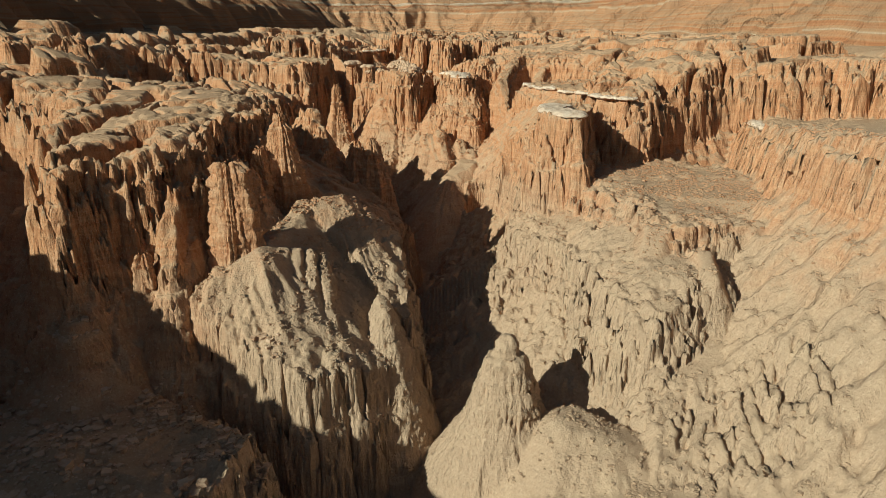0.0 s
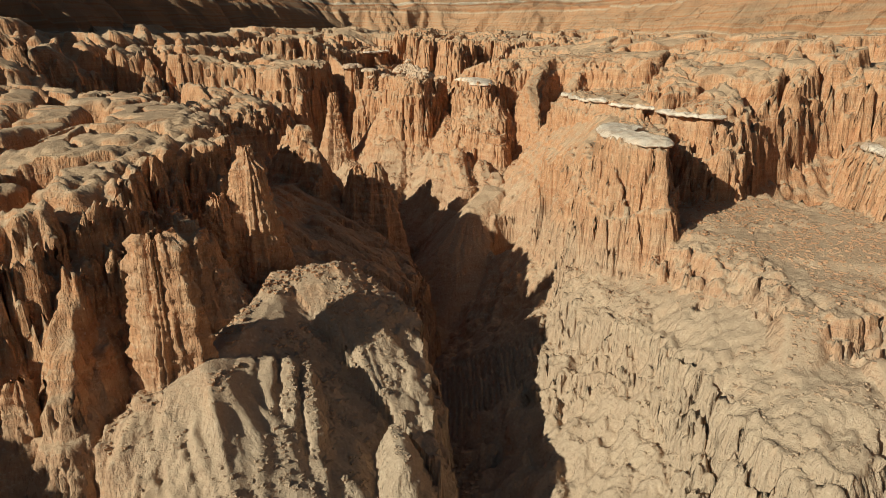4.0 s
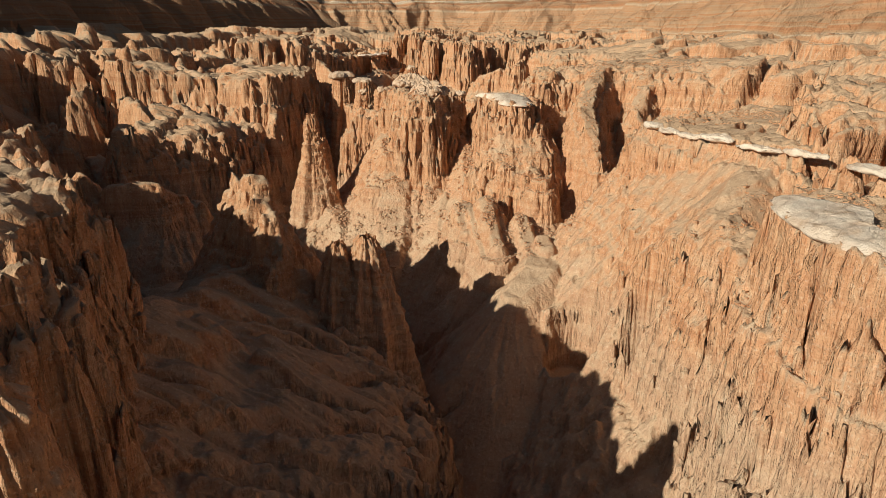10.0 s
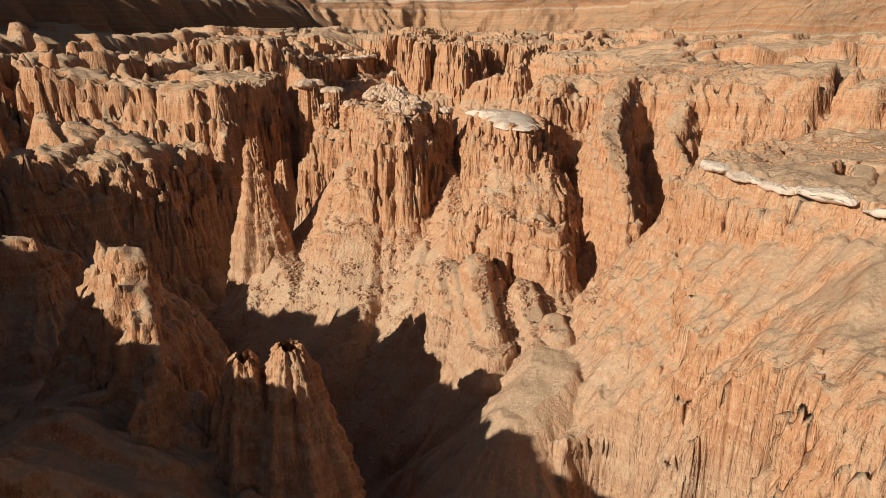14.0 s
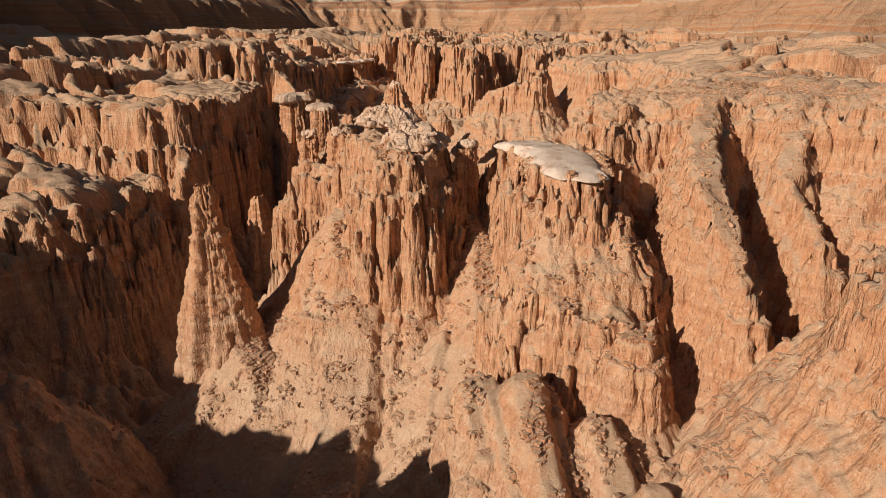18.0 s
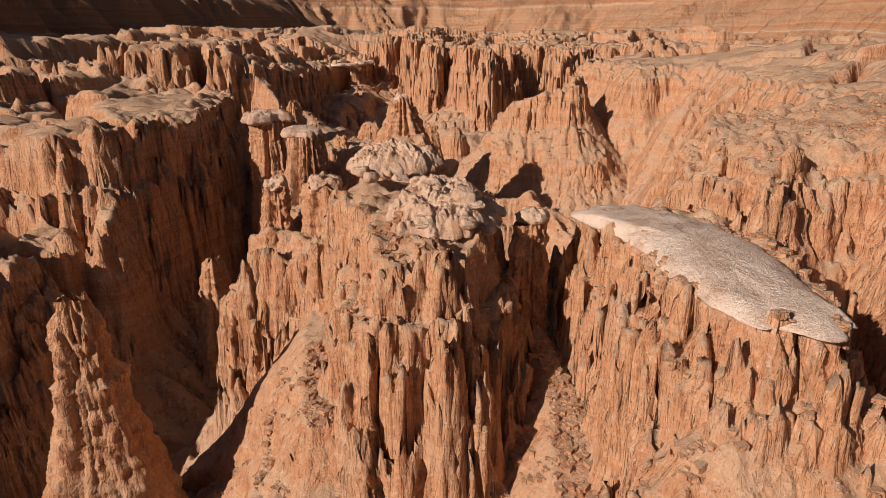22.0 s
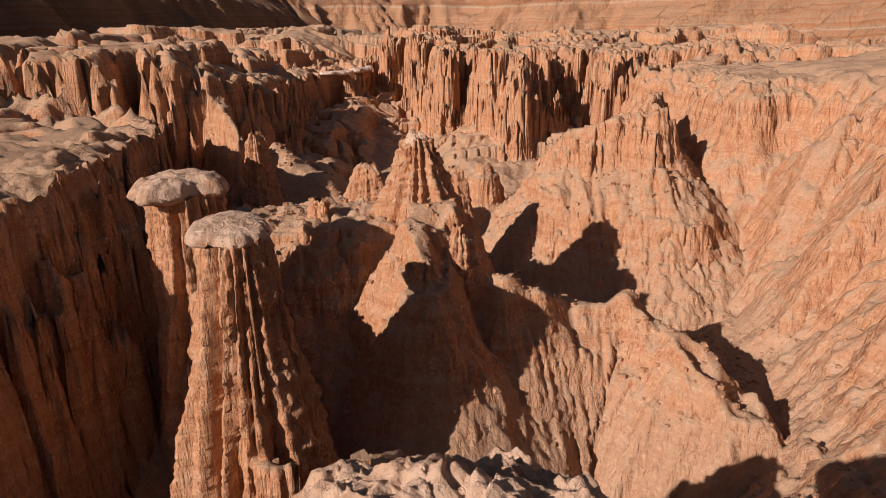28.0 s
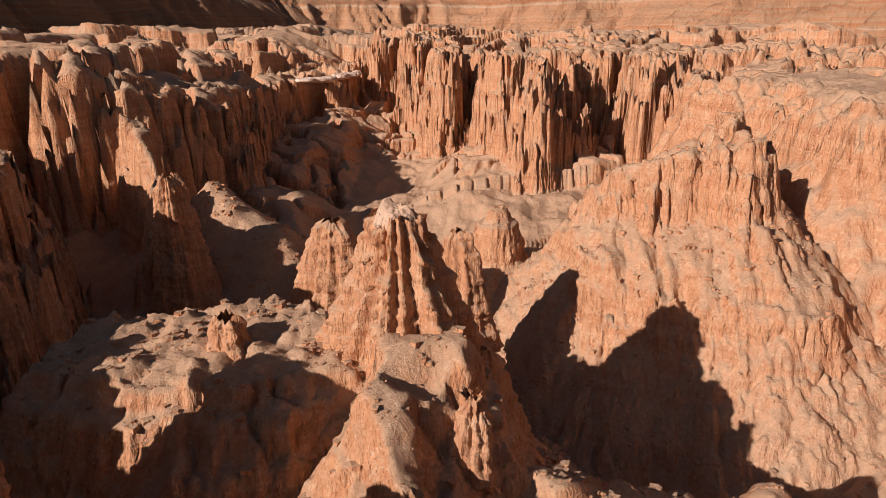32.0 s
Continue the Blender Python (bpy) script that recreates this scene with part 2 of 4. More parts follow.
# shared bends and flutes, the same for all forms so that neighbours fit together
WAVE = 1.9 * fbm(GX / 8.5, GY / 8.5, 2, 5) + 0.8 * grad_noise(GX / 3.3, GY / 3.3, 9)
COLUMN = np.abs(grad_noise(GX / 1.45, GY / 1.45, 31)) * 1.05 + np.abs(grad_noise(GX / 0.62, GY / 0.62, 47)) * 0.8
RILL = np.abs(grad_noise(GX / 0.38, GY / 0.38, 53)) * 0.55
CRACK = np.exp(-(fbm(GX / 3.1, GY / 3.1, 2, 71) / 0.06) ** 2)
TEETH = np.maximum(grad_noise(GX / 1.5, GY / 1.5, 61) + 0.15, 0) + 0.6 * np.maximum(grad_noise(GX / 4.0, GY / 4.0, 63), 0)
CRUMB = fbm(GX / 1.1, GY / 1.1, 3, 83, 0.6)
LEDGE = fbm(GX / 7.0, GY / 7.0, 3, 67)
SOFT = fbm(GX / 2.6, GY / 2.6, 4, 91)
LUMP = fbm(GX / 9.0, GY / 9.0, 3, 97)
HEIGHT = np.full(GX.shape, -50.0, np.float32)
LABEL = np.zeros(GX.shape, np.int16)
TOP = np.zeros(GX.shape, bool)
FORMS = [("ground", "", "", "")]


def window(x0, x1, y0, y1):
    i0, i1 = np.searchsorted(XS, (x0, x1))
    j0, j1 = np.searchsorted(YS, (y0, y1))
    return slice(max(j0, 0), min(j1 + 1, NY)), slice(max(i0, 0), min(i1 + 1, NX))


def outside(px, py, poly):
    """Distance to a closed outline, positive outside it and negative inside, and the way round it to the nearest place."""
    best = np.full(px.shape, 1e9, np.float32)
    way = np.zeros_like(best)
    inside = np.zeros(px.shape, bool)
    gone = 0.0
    for (ax, ay), (bx, by) in zip(poly, poly[1:] + poly[:1]):
        ex, ey = bx - ax, by - ay
        s = np.clip(((px - ax) * ex + (py - ay) * ey) / (ex * ex + ey * ey), 0, 1)
        away = (px - ax - s * ex) ** 2 + (py - ay - s * ey) ** 2
        length = math.hypot(ex, ey)
        way = np.where(away < best, gone + s * length, way)
        best = np.minimum(best, away)
        gone += length
        if ay != by:
            inside ^= ((ay > py) != (by > py)) & (px < ex * (py - ay) / ey + ax)
    d = np.sqrt(best)
    return np.where(inside, -d, d), way


def along(px, py, line):
    """Distance to a line of (x, y, top, half width), and its top and half width at the nearest place."""
    best = np.full(px.shape, 1e9, np.float32)
    top, half, way = np.zeros_like(best), np.zeros_like(best), np.zeros_like(best)
    gone = 0.0
    for a, b in zip(line, line[1:] if len(line) > 1 else line):
        ex, ey = b[0] - a[0], b[1] - a[1]
        s = np.clip(((px - a[0]) * ex + (py - a[1]) * ey) / max(ex * ex + ey * ey, 1e-6), 0, 1)
        d = (px - a[0] - s * ex) ** 2 + (py - a[1] - s * ey) ** 2
        near = d < best
        best = np.where(near, d, best)
        top = np.where(near, a[2] + s * (b[2] - a[2]), top)
        half = np.where(near, a[3] + s * (b[3] - a[3]), half)
        side = np.sign(ex * (py - a[1]) - ey * (px - a[0]) + 1e-9)
        turn = np.arctan2(py - a[1] - s * ey, px - a[0] - s * ex)
        length = math.hypot(ex, ey)
        way = np.where(near, (gone + s * length) * side + turn * 2.0, way)
        gone += length
    return np.sqrt(best), top, half, way


def lay(win, z, label_here, top_here=None):
    h, lab = HEIGHT[win], LABEL[win]
    over = z > h
    TOP[win][over] = False if top_here is None else top_here[over]
    lab[over] = label_here[over]
    h[over] = z[over]


def form(name, label, category, group=""):
    FORMS.append((name, label, category, group))
    return len(FORMS) - 1


def fall(d, steep, drop, apron, reach=60.0):
    """How far the surface lies below its rim at d metres out: an upper bed, a narrow ledge, a steep face, then a slope of debris."""
    upper = 0.24 * drop
    a = upper / (1.2 * steep)
    w = 0.35
    face = a + w + (drop - upper - 0.3 * w) / steep
    d = np.maximum(d, 0)
    z = np.where(d < a, d * steep * 1.2, np.where(d < a + w, upper + (d - a) * 0.3, upper + 0.3 * w + (d - a - w) * steep))
    return np.where(d < face, z, drop + np.minimum(d - face, reach) * apron), face


def runnels(way, d, seed):
    """Gullies that run straight down from a rim or crest."""
    w = way + 0.5 * grad_noise(way / 3.0, d / 5.0, seed)
    return np.abs(grad_noise(w / 1.5, d / 14.0 + 3, seed + 1)) * 0.55 + np.abs(grad_noise(w / 0.62, d / 8.0, seed + 2)) * 0.30 + np.abs(grad_noise(w / 0.33, d / 5.0, seed + 4)) * 0.12


def mesa(index, poly, rim, drop, steep=5.0, apron=0.85, wave=1.0, column=1.0, tilt=(0.0, 0.0), crown=0.15, margin=30.0, rough=0.25, teeth=1.2, relief=1.0, runs=1.0, most=99.0, uneven=0.22, crest=None, slope=0.8):
    """A form with fluted faces, on a slope of its own debris; its top is level, tilted or falls away from a crest line."""
    xs, ys = [p[0] for p in poly], [p[1] for p in poly]
    win = window(min(xs) - margin, max(xs) + margin, min(ys) - margin, max(ys) + margin)
    px, py = GX[win], GY[win]
    d, way = outside(px, py, poly)
    d = d + wave * WAVE[win] * 0.8
    run = runnels(way, d, 300 + index * 7)
    skirt = smooth(d, -0.3, 1.2)
    drop = drop * (1 + uneven * grad_noise(way / 5.0, d * 0 + index, 311))
    face = drop / steep
    loose = smooth(d - face, -0.4, 1.6)
    d = d - column * (1 - 0.85 * loose) * ((COLUMN[win] + RILL[win]) * 0.75 + run * 0.8) * (0.35 + 0.65 * skirt) + 0.9 * column * CRACK[win] * (1 - loose) + 0.3
    steps = np.floor(LEDGE[win] * 2.6) + smooth(LEDGE[win] * 2.6 % 1.0, 0.0, 0.16)
    if crest:
        away, ridge, half, side = along(px, py, crest)
        away = np.maximum(away - half, 0)
        rim = ridge - slope * away + slope * (runnels(side, away, 600 + index * 3) - 0.4) * smooth(away, 0.3, 2.5) * runs
    top = rim + tilt[0] * (px - xs[0]) + tilt[1] * (py - ys[0]) + crown * SOFT[win] + relief * (0.30 * steps + 0.25 * LUMP[win]) * smooth(-d, -1, 3)
    top = np.minimum(top, most + 0.12 * (top - most))
    top = top - teeth * TEETH[win] * smooth(d, -2.6, -0.2)
    down, face = fall(d, steep, drop, apron)
    top = top + 0.32 * CRUMB[win] * smooth(d, -5, -0.5)
    z = top - down
    z = z + loose * (rough * SOFT[win] + runs * apron * (run - 0.4) * 0.9)
    lay(win, z, np.where(d < face + 0.25, index, 0), d < -0.1)


def spur(index, line, steep=1.2, column=0.35, rough=0.4, wave=0.5, ground=False, reach=25.0, drop=None, apron=0.8, blunt=0.0, teeth=0.0, runs=1.0):
    """A ridge, cone or knob along a line; without drop its flanks keep one slope."""
    xs, ys = [p[0] for p in line], [p[1] for p in line]
    win = window(min(xs) - reach, max(xs) + reach, min(ys) - reach, max(ys) + reach)
    d, top, half, way = along(GX[win], GY[win], line)
    run = runnels(way, d, 500 + index * 5 + int(abs(xs[0]) * 3))
    d = d - half + wave * WAVE[win] * 0.5 - column * (0.35 * (COLUMN[win] + RILL[win]) + 0.9 * run) + 0.4 * column
    e = np.sqrt(np.maximum(d, 0) ** 2 + blunt * blunt) - blunt
    down = e * steep if drop is None else fall(e, steep, drop, apron)[0]
    loose = smooth(e, 0.5, 2.0) if drop is None else smooth(e, drop / steep, drop / steep + 1.5)
    z = top - down + rough * SOFT[win] * 0.5 - teeth * TEETH[win] * smooth(-d, -3.0, 0.0) + runs * loose * (run - 0.4) * 0.55
    edge = (drop / steep + 0.2) if drop is not None else (1e9 if not ground else -1e9)
    lay(win, z, np.where(e < edge, 0 if ground else index, 0), d < 0.4)

# canyon floor: a bed that rises to the far side, with a deep slot
def floor_form():
    bed = [(8, 14, 8, 5), (2, 28, 4, 4), (0.5, 45, 3.5, 1.8), (1.0, 60, 7.5, 1.8), (-0.5, 74, 10.5, 2.5), (-5, 92, 12, 3), (-14, 102, 13.5, 2), (-24, 110, 14, 2.5), (-21, 126, 14, 2.5), (-12, 136, 15, 3), (-3, 140, 16, 3), (1, 152, 17.5, 3), (0, 163, 19, 3), (-8, 174, 22, 3), (-14, 186, 25, 3), (-11, 212, 28, 5)]
    d, top, half, way = along(GX, GY, bed)
    z = top + np.minimum(np.maximum(d - half, 0) * 0.5, 6.0 - 3.5 * smooth(GY, 140, 168)) + 0.35 * SOFT + 0.6 * LUMP
    far = smooth(GY, 225, 260) + smooth(GY, -5, -40) + smooth(np.abs(GX), 50, 68)
    plain = 37.3 + 0.008 * np.maximum(GY - 230, 0) + 0.8 * fbm(GX / 30, GY / 30, 4, 7) + 0.3 * SOFT
    HEIGHT[:] = z + (plain - z) * np.clip(far, 0, 1)


floor_form()

# left side, from the start on
i = form("mesa", "shaded clay mesa behind the start", "mesa", "mesas")
mesa(i, [(-40, 8), (-41, 22), (-41, 33), (-45, 42), (-62, 48), (-62, -30), (-40, -30)], 34.8, 10.0, 5.0, 0.9, wave=0.4)
i = form("mesa", "red-brown fluted clay mesa with a crumbling pale top", "mesa", "mesas")
mesa(i, [(-25.8, 41.8), (-24.3, 43.6), (-22.5, 45.0), (-20.4, 46.6), (-19.4, 49), (-19.2, 52), (-18.9, 56), (-16.8, 58.5), (-17.2, 61), (-19, 64), (-20, 68), (-22.5, 73), (-26, 76.5), (-31, 84), (-39, 86), (-62, 90), (-62, 79), (-44, 72), (-37, 62), (-33, 52), (-29, 45)], 31.6, 8.0, 4.5, 1.5, wave=0.35, tilt=(0.04, 0.1), teeth=1.8, relief=0.7, most=34.0)
i = form("buttress", "lit red clay buttress below the mesa", "rock spur", "spurs")
spur(i, [(-20.6, 47.5, 31.2, 0.4), (-20.1, 45.4, 29.4, 0.4), (-19.5, 42.3, 24.4, 0.5)], 3.2, 0.7, drop=7.0, apron=1.6, teeth=0.8, wave=0.2)
i = form("fin", "broken red clay fin between the mesa and the spires", "rock fin", "fins")
spur(i, [(-17.6, 51.6, 30.6, 0.3), (-16.3, 51.2, 30.2, 0.3)], 3.6, 0.8, drop=2.5, apron=1.8, teeth=0.8, wave=0.2)
spur(0, [(-18.2, 52.4, 28.0, 0.4), (-17.8, 57.5, 28.0, 0.6)], 1.5, 0.4, ground=True, wave=0.4)
i = form("knob", "rounded shaded clay knob on the near slope", "rock knob", "knobs")
spur(i, [(-24.8, 39.2, 21.6, 0.4)], 3.0, 0.2, drop=3.0, apron=1.0, blunt=0.6)
i = form("mesa", "dark broken clay mesa with lit crests", "mesa", "mesas")
mesa(i, [(-80, 92), (-60, 90), (-50, 94), (-47, 100), (-50, 108), (-60, 113), (-80, 115)], 35.0, 9.0, 4.0, 0.9, wave=0.6, teeth=2.5, relief=2.0)
i = form("ridge", "low broken red clay ridge in the side basin", "ridge", "ridges")
spur(i, [(-46, 96, 29, 1.5), (-36, 98, 28, 1.0), (-30, 99, 27.2, 0.6), (-26, 102, 24, 0.6)], 1.6, 0.8, teeth=2.0, wave=1.0)
i = form("cliff", "lower fluted red clay tier below the mesa", "cliff", "cliffs")
mesa(i, [(-52, 112), (-42, 113), (-36, 114), (-31.5, 116), (-28.2, 120), (-28.5, 124), (-40, 127), (-52, 127)], 32.6, 9.0, 4.0, 0.9, wave=0.4, tilt=(-0.19, 0.09), teeth=1.8, relief=1.2)
i = form("cliff", "broken red clay fins at the foot of the mesa", "cliff", "cliffs")
mesa(i, [(-52, 127), (-40, 127), (-33, 128), (-28.6, 127.2), (-27, 130.5), (-30, 137), (-52, 137)], 28.4, 9.0, 4.0, 0.9, wave=0.5, teeth=2.5)
i = form("buttress", "fluted red clay buttress of the mesa with a ledge", "rock spur", "spurs")
spur(i, [(-28.2, 133, 31.5, 0.6), (-27.4, 130.5, 30.2, 0.6), (-26.8, 128.6, 29.4, 0.4)], 4.5, 0.8, drop=9.0, teeth=1.0, wave=0.2)
i = form("mesa", "red fluted clay mesa with a pale gravelly top", "mesa", "mesas")
mesa(i, [(-62, 132), (-40, 133.5), (-33.5, 132), (-30.5, 131.6), (-28.4, 131.8), (-27.2, 132.8), (-26.2, 137), (-24.7, 142), (-25.2, 147), (-26.8, 157.5), (-30, 164), (-34, 168.5), (-62, 171.5)], 34.4, 15.0, 7.0, 1.0, wave=0.15, column=0.85, relief=0.9, teeth=0.8)
i = form("mesa", "broken fluted clay tableland with pale ledges", "mesa", "mesas")
mesa(i, [(-62, 172), (-44, 173), (-34.2, 174.6), (-29.2, 177.6), (-25.2, 184), (-26, 190), (-28, 205), (-26, 213), (-20, 222), (-21, 242), (-62, 245)], 34.8, 12.5, 6.0, 0.9, wave=0.5, relief=0.9, teeth=1.2)
i = form("fin", "thin jagged clay fin at the foot of the tableland", "rock fin", "fins")
spur(i, [(-24.6, 165, 30.5, 0.15), (-24.8, 168.6, 32.5, 0.2), (-28.5, 174, 34.2, 0.6)], 7.0, 0.6, drop=9.0, apron=1.6, teeth=1.6)

# right side
i = form("mesa", "sunlit tan clay bluff with a pale ledge", "mesa", "mesas")
mesa(i, [(36.8, 77), (34.5, 69), (31.8, 59), (30.2, 52.5), (31.5, 44), (37, 34), (62, 26), (62, 88), (40, 86)], 30.0, 5.0, 3.2, 0.85, wave=0.35, tilt=(0.0, -0.095), relief=0.5, teeth=0.8)
i = form("mesa", "sunlit orange fluted clay cliff under a pale crumbly rim", "mesa", "mesas")
mesa(i, [(16.8, 76.5), (19.2, 71.2), (21.5, 71.3), (24.8, 74.5), (28, 77.5), (34, 82), (62, 84), (62, 112), (40, 106), (30, 100), (20, 86)], 33.4, 7.0, 4.5, 0.8, wave=0.5, tilt=(0.10, 0.2), most=36.6, relief=0.7)
i = form("mesa", "orange clay wall with a long pale ledge", "mesa", "mesas")
mesa(i, [(11.0, 94.2), (11.6, 91.2), (13, 86.8), (14.5, 84.2), (16.2, 81.5), (18.5, 78.5), (30, 82), (40, 92), (40, 108), (26, 106), (18, 100), (13.5, 97.5)], 33.2, 3.5, 4.0, 1.25, wave=0.15, teeth=0.3, relief=0.3, runs=0.5, column=0.7)
i = form("bluff", "orange clay wall below the ledge with cracked faces", "rock bench", "benches")
mesa(i, [(8.4, 81.6), (8.7, 78.9), (9.9, 76), (10.8, 72), (14, 71), (19, 78), (17, 84), (12.5, 91), (9.6, 90), (8.6, 86)], 28.0, 8.0, 3.6, 1.1, wave=0.2, relief=0.2, teeth=0.6, crest=[(11.6, 73, 29.4, 0.8), (11.8, 78.4, 30.4, 0.6), (15.2, 82, 32.2, 0.8), (12.8, 89, 31.0, 0.8)], slope=1.0, column=0.8, runs=0.5)
i = form("mesa", "sunlit orange clay wall with spurs and dry runnels", "mesa", "mesas")
mesa(i, [(20, 112), (15, 115), (9.5, 115.6), (6.2, 114.4), (5.6, 117.5), (8, 124), (14, 130), (20, 137), (22.5, 148), (24.5, 158), (24.5, 166), (22.5, 170), (18.2, 169.5), (17, 174.5), (19, 180), (16, 190), (19, 203), (31, 214), (62, 214), (62, 108), (30, 108)], 36.3, 3.5, 2.6, 1.12, wave=0.45, tilt=(0.03, 0.0), teeth=0.9, relief=0.5, column=0.55, runs=0.25)
i = form("spur", "steep orange clay spur", "rock spur", "spurs")
spur(i, [(10.1, 101.0, 29.0, 0.4), (9.6, 105.4, 33.0, 0.5), (11, 110.5, 34.6, 0.6), (13.3, 115.7, 36.6, 1.0)], 3.0, 0.8, drop=5.0, apron=1.3)
i = form("spur", "steep orange clay spur", "rock spur", "spurs")
spur(i, [(15.9, 105.6, 30.0, 0.3), (15.6, 109.2, 32.8, 0.5), (17.5, 113, 35.6, 0.8)], 3.0, 0.8, drop=6.0, apron=1.3)
for line in ([(23, 153.5, 35.5, 0.6), (17, 151.5, 30.0, 0.4), (13, 149.5, 25.0, 0.3)], [(21.5, 144, 35.2, 0.6), (15, 141.5, 28.8, 0.4), (10.8, 139.5, 24.0, 0.3)], [(18, 134, 35.2, 0.5), (12.5, 131, 29.4, 0.4), (8.6, 129, 25.2, 0.3)], [(22, 162, 34.5, 0.5), (18, 158.5, 29.6, 0.4), (15, 156, 25.0, 0.3)]):
    i = form("spur", "low orange clay rib on the canyon wall", "rock spur", "spurs")
    spur(i, line, 2.2, 0.8, drop=2.5, apron=1.05, teeth=0.5, wave=0.8, runs=0.5)
i = form("spur", "orange clay buttress with banded cliffs", "rock spur", "spurs")
mesa(i, [(-0.8, 171), (0.6, 165.5), (2.8, 161.6), (7, 160), (11, 158.6), (13.2, 160.5), (12.6, 166), (12.8, 172), (12.6, 178), (9, 178.5), (4, 176)], 28.8, 4.5, 2.8, 1.35, wave=0.3, relief=0.2, teeth=0.7, column=0.45, crest=[(1.8, 172, 29.4, 0.4), (3.1, 168.3, 30.0, 0.4), (9.4, 167.6, 31.4, 0.5), (10.6, 175, 33.0, 0.8)], slope=0.6, runs=1.6)
i = form("spur", "fluted orange crest above the banded buttress", "rock spur", "spurs")
spur(i, [(2.6, 169.2, 32.2, 0.3), (5.6, 167.6, 33.2, 0.4), (9.6, 166.4, 34.6, 0.4), (11.0, 173, 35.2, 0.5)], 2.8, 1.3, drop=4.0, apron=1.0, teeth=1.3, wave=0.5)
i = form("cliff_wall", "high fluted red clay wall across the far end", "cliff")
mesa(i, [(-15, 228), (-9, 216), (-6.5, 204), (-4, 214), (-1, 200), (1.5, 190.5), (5, 196), (8, 206), (14, 196), (20, 204), (31, 200), (62, 205), (62, 264), (-14, 264), (-19, 242)], 38.0, 12.0, 4.0, 1.0, wave=1.0, teeth=2.2)

# the butte and the sunlit bench in front of it
i = form("butte", "tall sunlit orange clay butte with fluted faces", "butte", "buttes")
mesa(i, [(9.6, 66), (10.3, 62.8), (13.2, 61.2), (14.2, 64), (15.8, 68.5), (17, 73), (14, 75), (11.0, 72)], 32.4, 19.0, 7.0, 1.0, wave=0.15, teeth=0.3, relief=0.2, column=0.55)
i = form("bench", "sunlit tan clay bench with crumbling fluted edges", "rock bench", "benches")
mesa(i, [(6.8, 61), (7.3, 57.4), (8.8, 55), (10.8, 52.6), (12.0, 48.5), (12.6, 44), (13.6, 41), (15, 40), (22, 44), (22, 62), (9, 72), (8.2, 66)], 18.2, 8.0, 4.0, 0.8, wave=0.25, relief=0.3, teeth=0.7, crest=[(11, 63, 23.6, 1.0), (13.6, 62, 24.2, 1.2), (16.5, 52, 24.2, 1.0), (18, 46, 23.4, 1.2)], slope=0.42, runs=0.2)
i = form("bench", "crumbling fluted lower edge of the sunlit bench", "rock bench", "benches")
mesa(i, [(5.0, 61), (4.4, 56.8), (5.6, 54.9), (8.0, 53.6), (9.8, 51.4), (11.0, 48), (11.6, 43), (14, 41), (14, 56), (9, 64)], 18.4, 6.0, 5.0, 0.8, wave=0.2, relief=0.3, teeth=0.8, tilt=(0.12, -0.02), runs=0.4)
i = form("bench", "smooth pale clay slope strewn with gravel", "rock bench", "benches")
mesa(i, [(13.5, 45), (14, 38), (13, 28), (14, 12), (62, 8), (62, 62), (16, 64), (14.5, 54)], 19.6, 2.5, 1.3, 0.9, wave=0.5, column=0.5, tilt=(0.16, 0.46), relief=0.2, teeth=0.0, most=26.0, runs=0.3)
i = form("bench", "orange clay shelf with a gravelly top beside the butte", "rock bench", "benches")
mesa(i, [(13.6, 60.5), (15.3, 55), (17.3, 50.5), (19.5, 48.5), (26, 50), (40, 54), (40, 66), (22, 73), (16.5, 68)], 26.4, 4.0, 2.4, 0.72, wave=0.35, tilt=(-0.05, 0.06), relief=0.3, teeth=0.8, most=27.0, runs=0.4)
spur(0, [(19.9, 43.6, 23.2, 0.2), (20.2, 46, 24.2, 0.3)], 2.4, 0.3, ground=True, blunt=0.5, wave=0.3)
spur(0, [(16.2, 46.6, 23.4, 0.3), (17.0, 49, 25.2, 0.5)], 1.8, 0.25, ground=True, blunt=0.5, wave=0.5)
spur(0, [(24.4, 40.4, 21.9, 0.2), (25.0, 42.5, 22.9, 0.3)], 1.8, 0.25, ground=True, blunt=0.5, wave=0.3)
i = form("bench", "orange clay foot of the canyon wall above an undercut", "rock bench", "benches")
mesa(i, [(0.8, 88), (4.5, 84.6), (7, 81.8), (9.6, 77), (10.6, 71), (22, 74), (22, 96), (6, 97)], 20.3, 10.0, 5.0, 0.8, wave=0.25, tilt=(0.12, 0.06), relief=0.4)
spur(0, [(22, 69, 25.6, 2.0), (26, 72, 25.6, 2)], 0.7, 0.2, ground=True)
spur(0, [(8, 30, 12.5, 3), (20, 30, 15, 4), (40, 28, 18, 6)], 0.5, 0.3, ground=True)

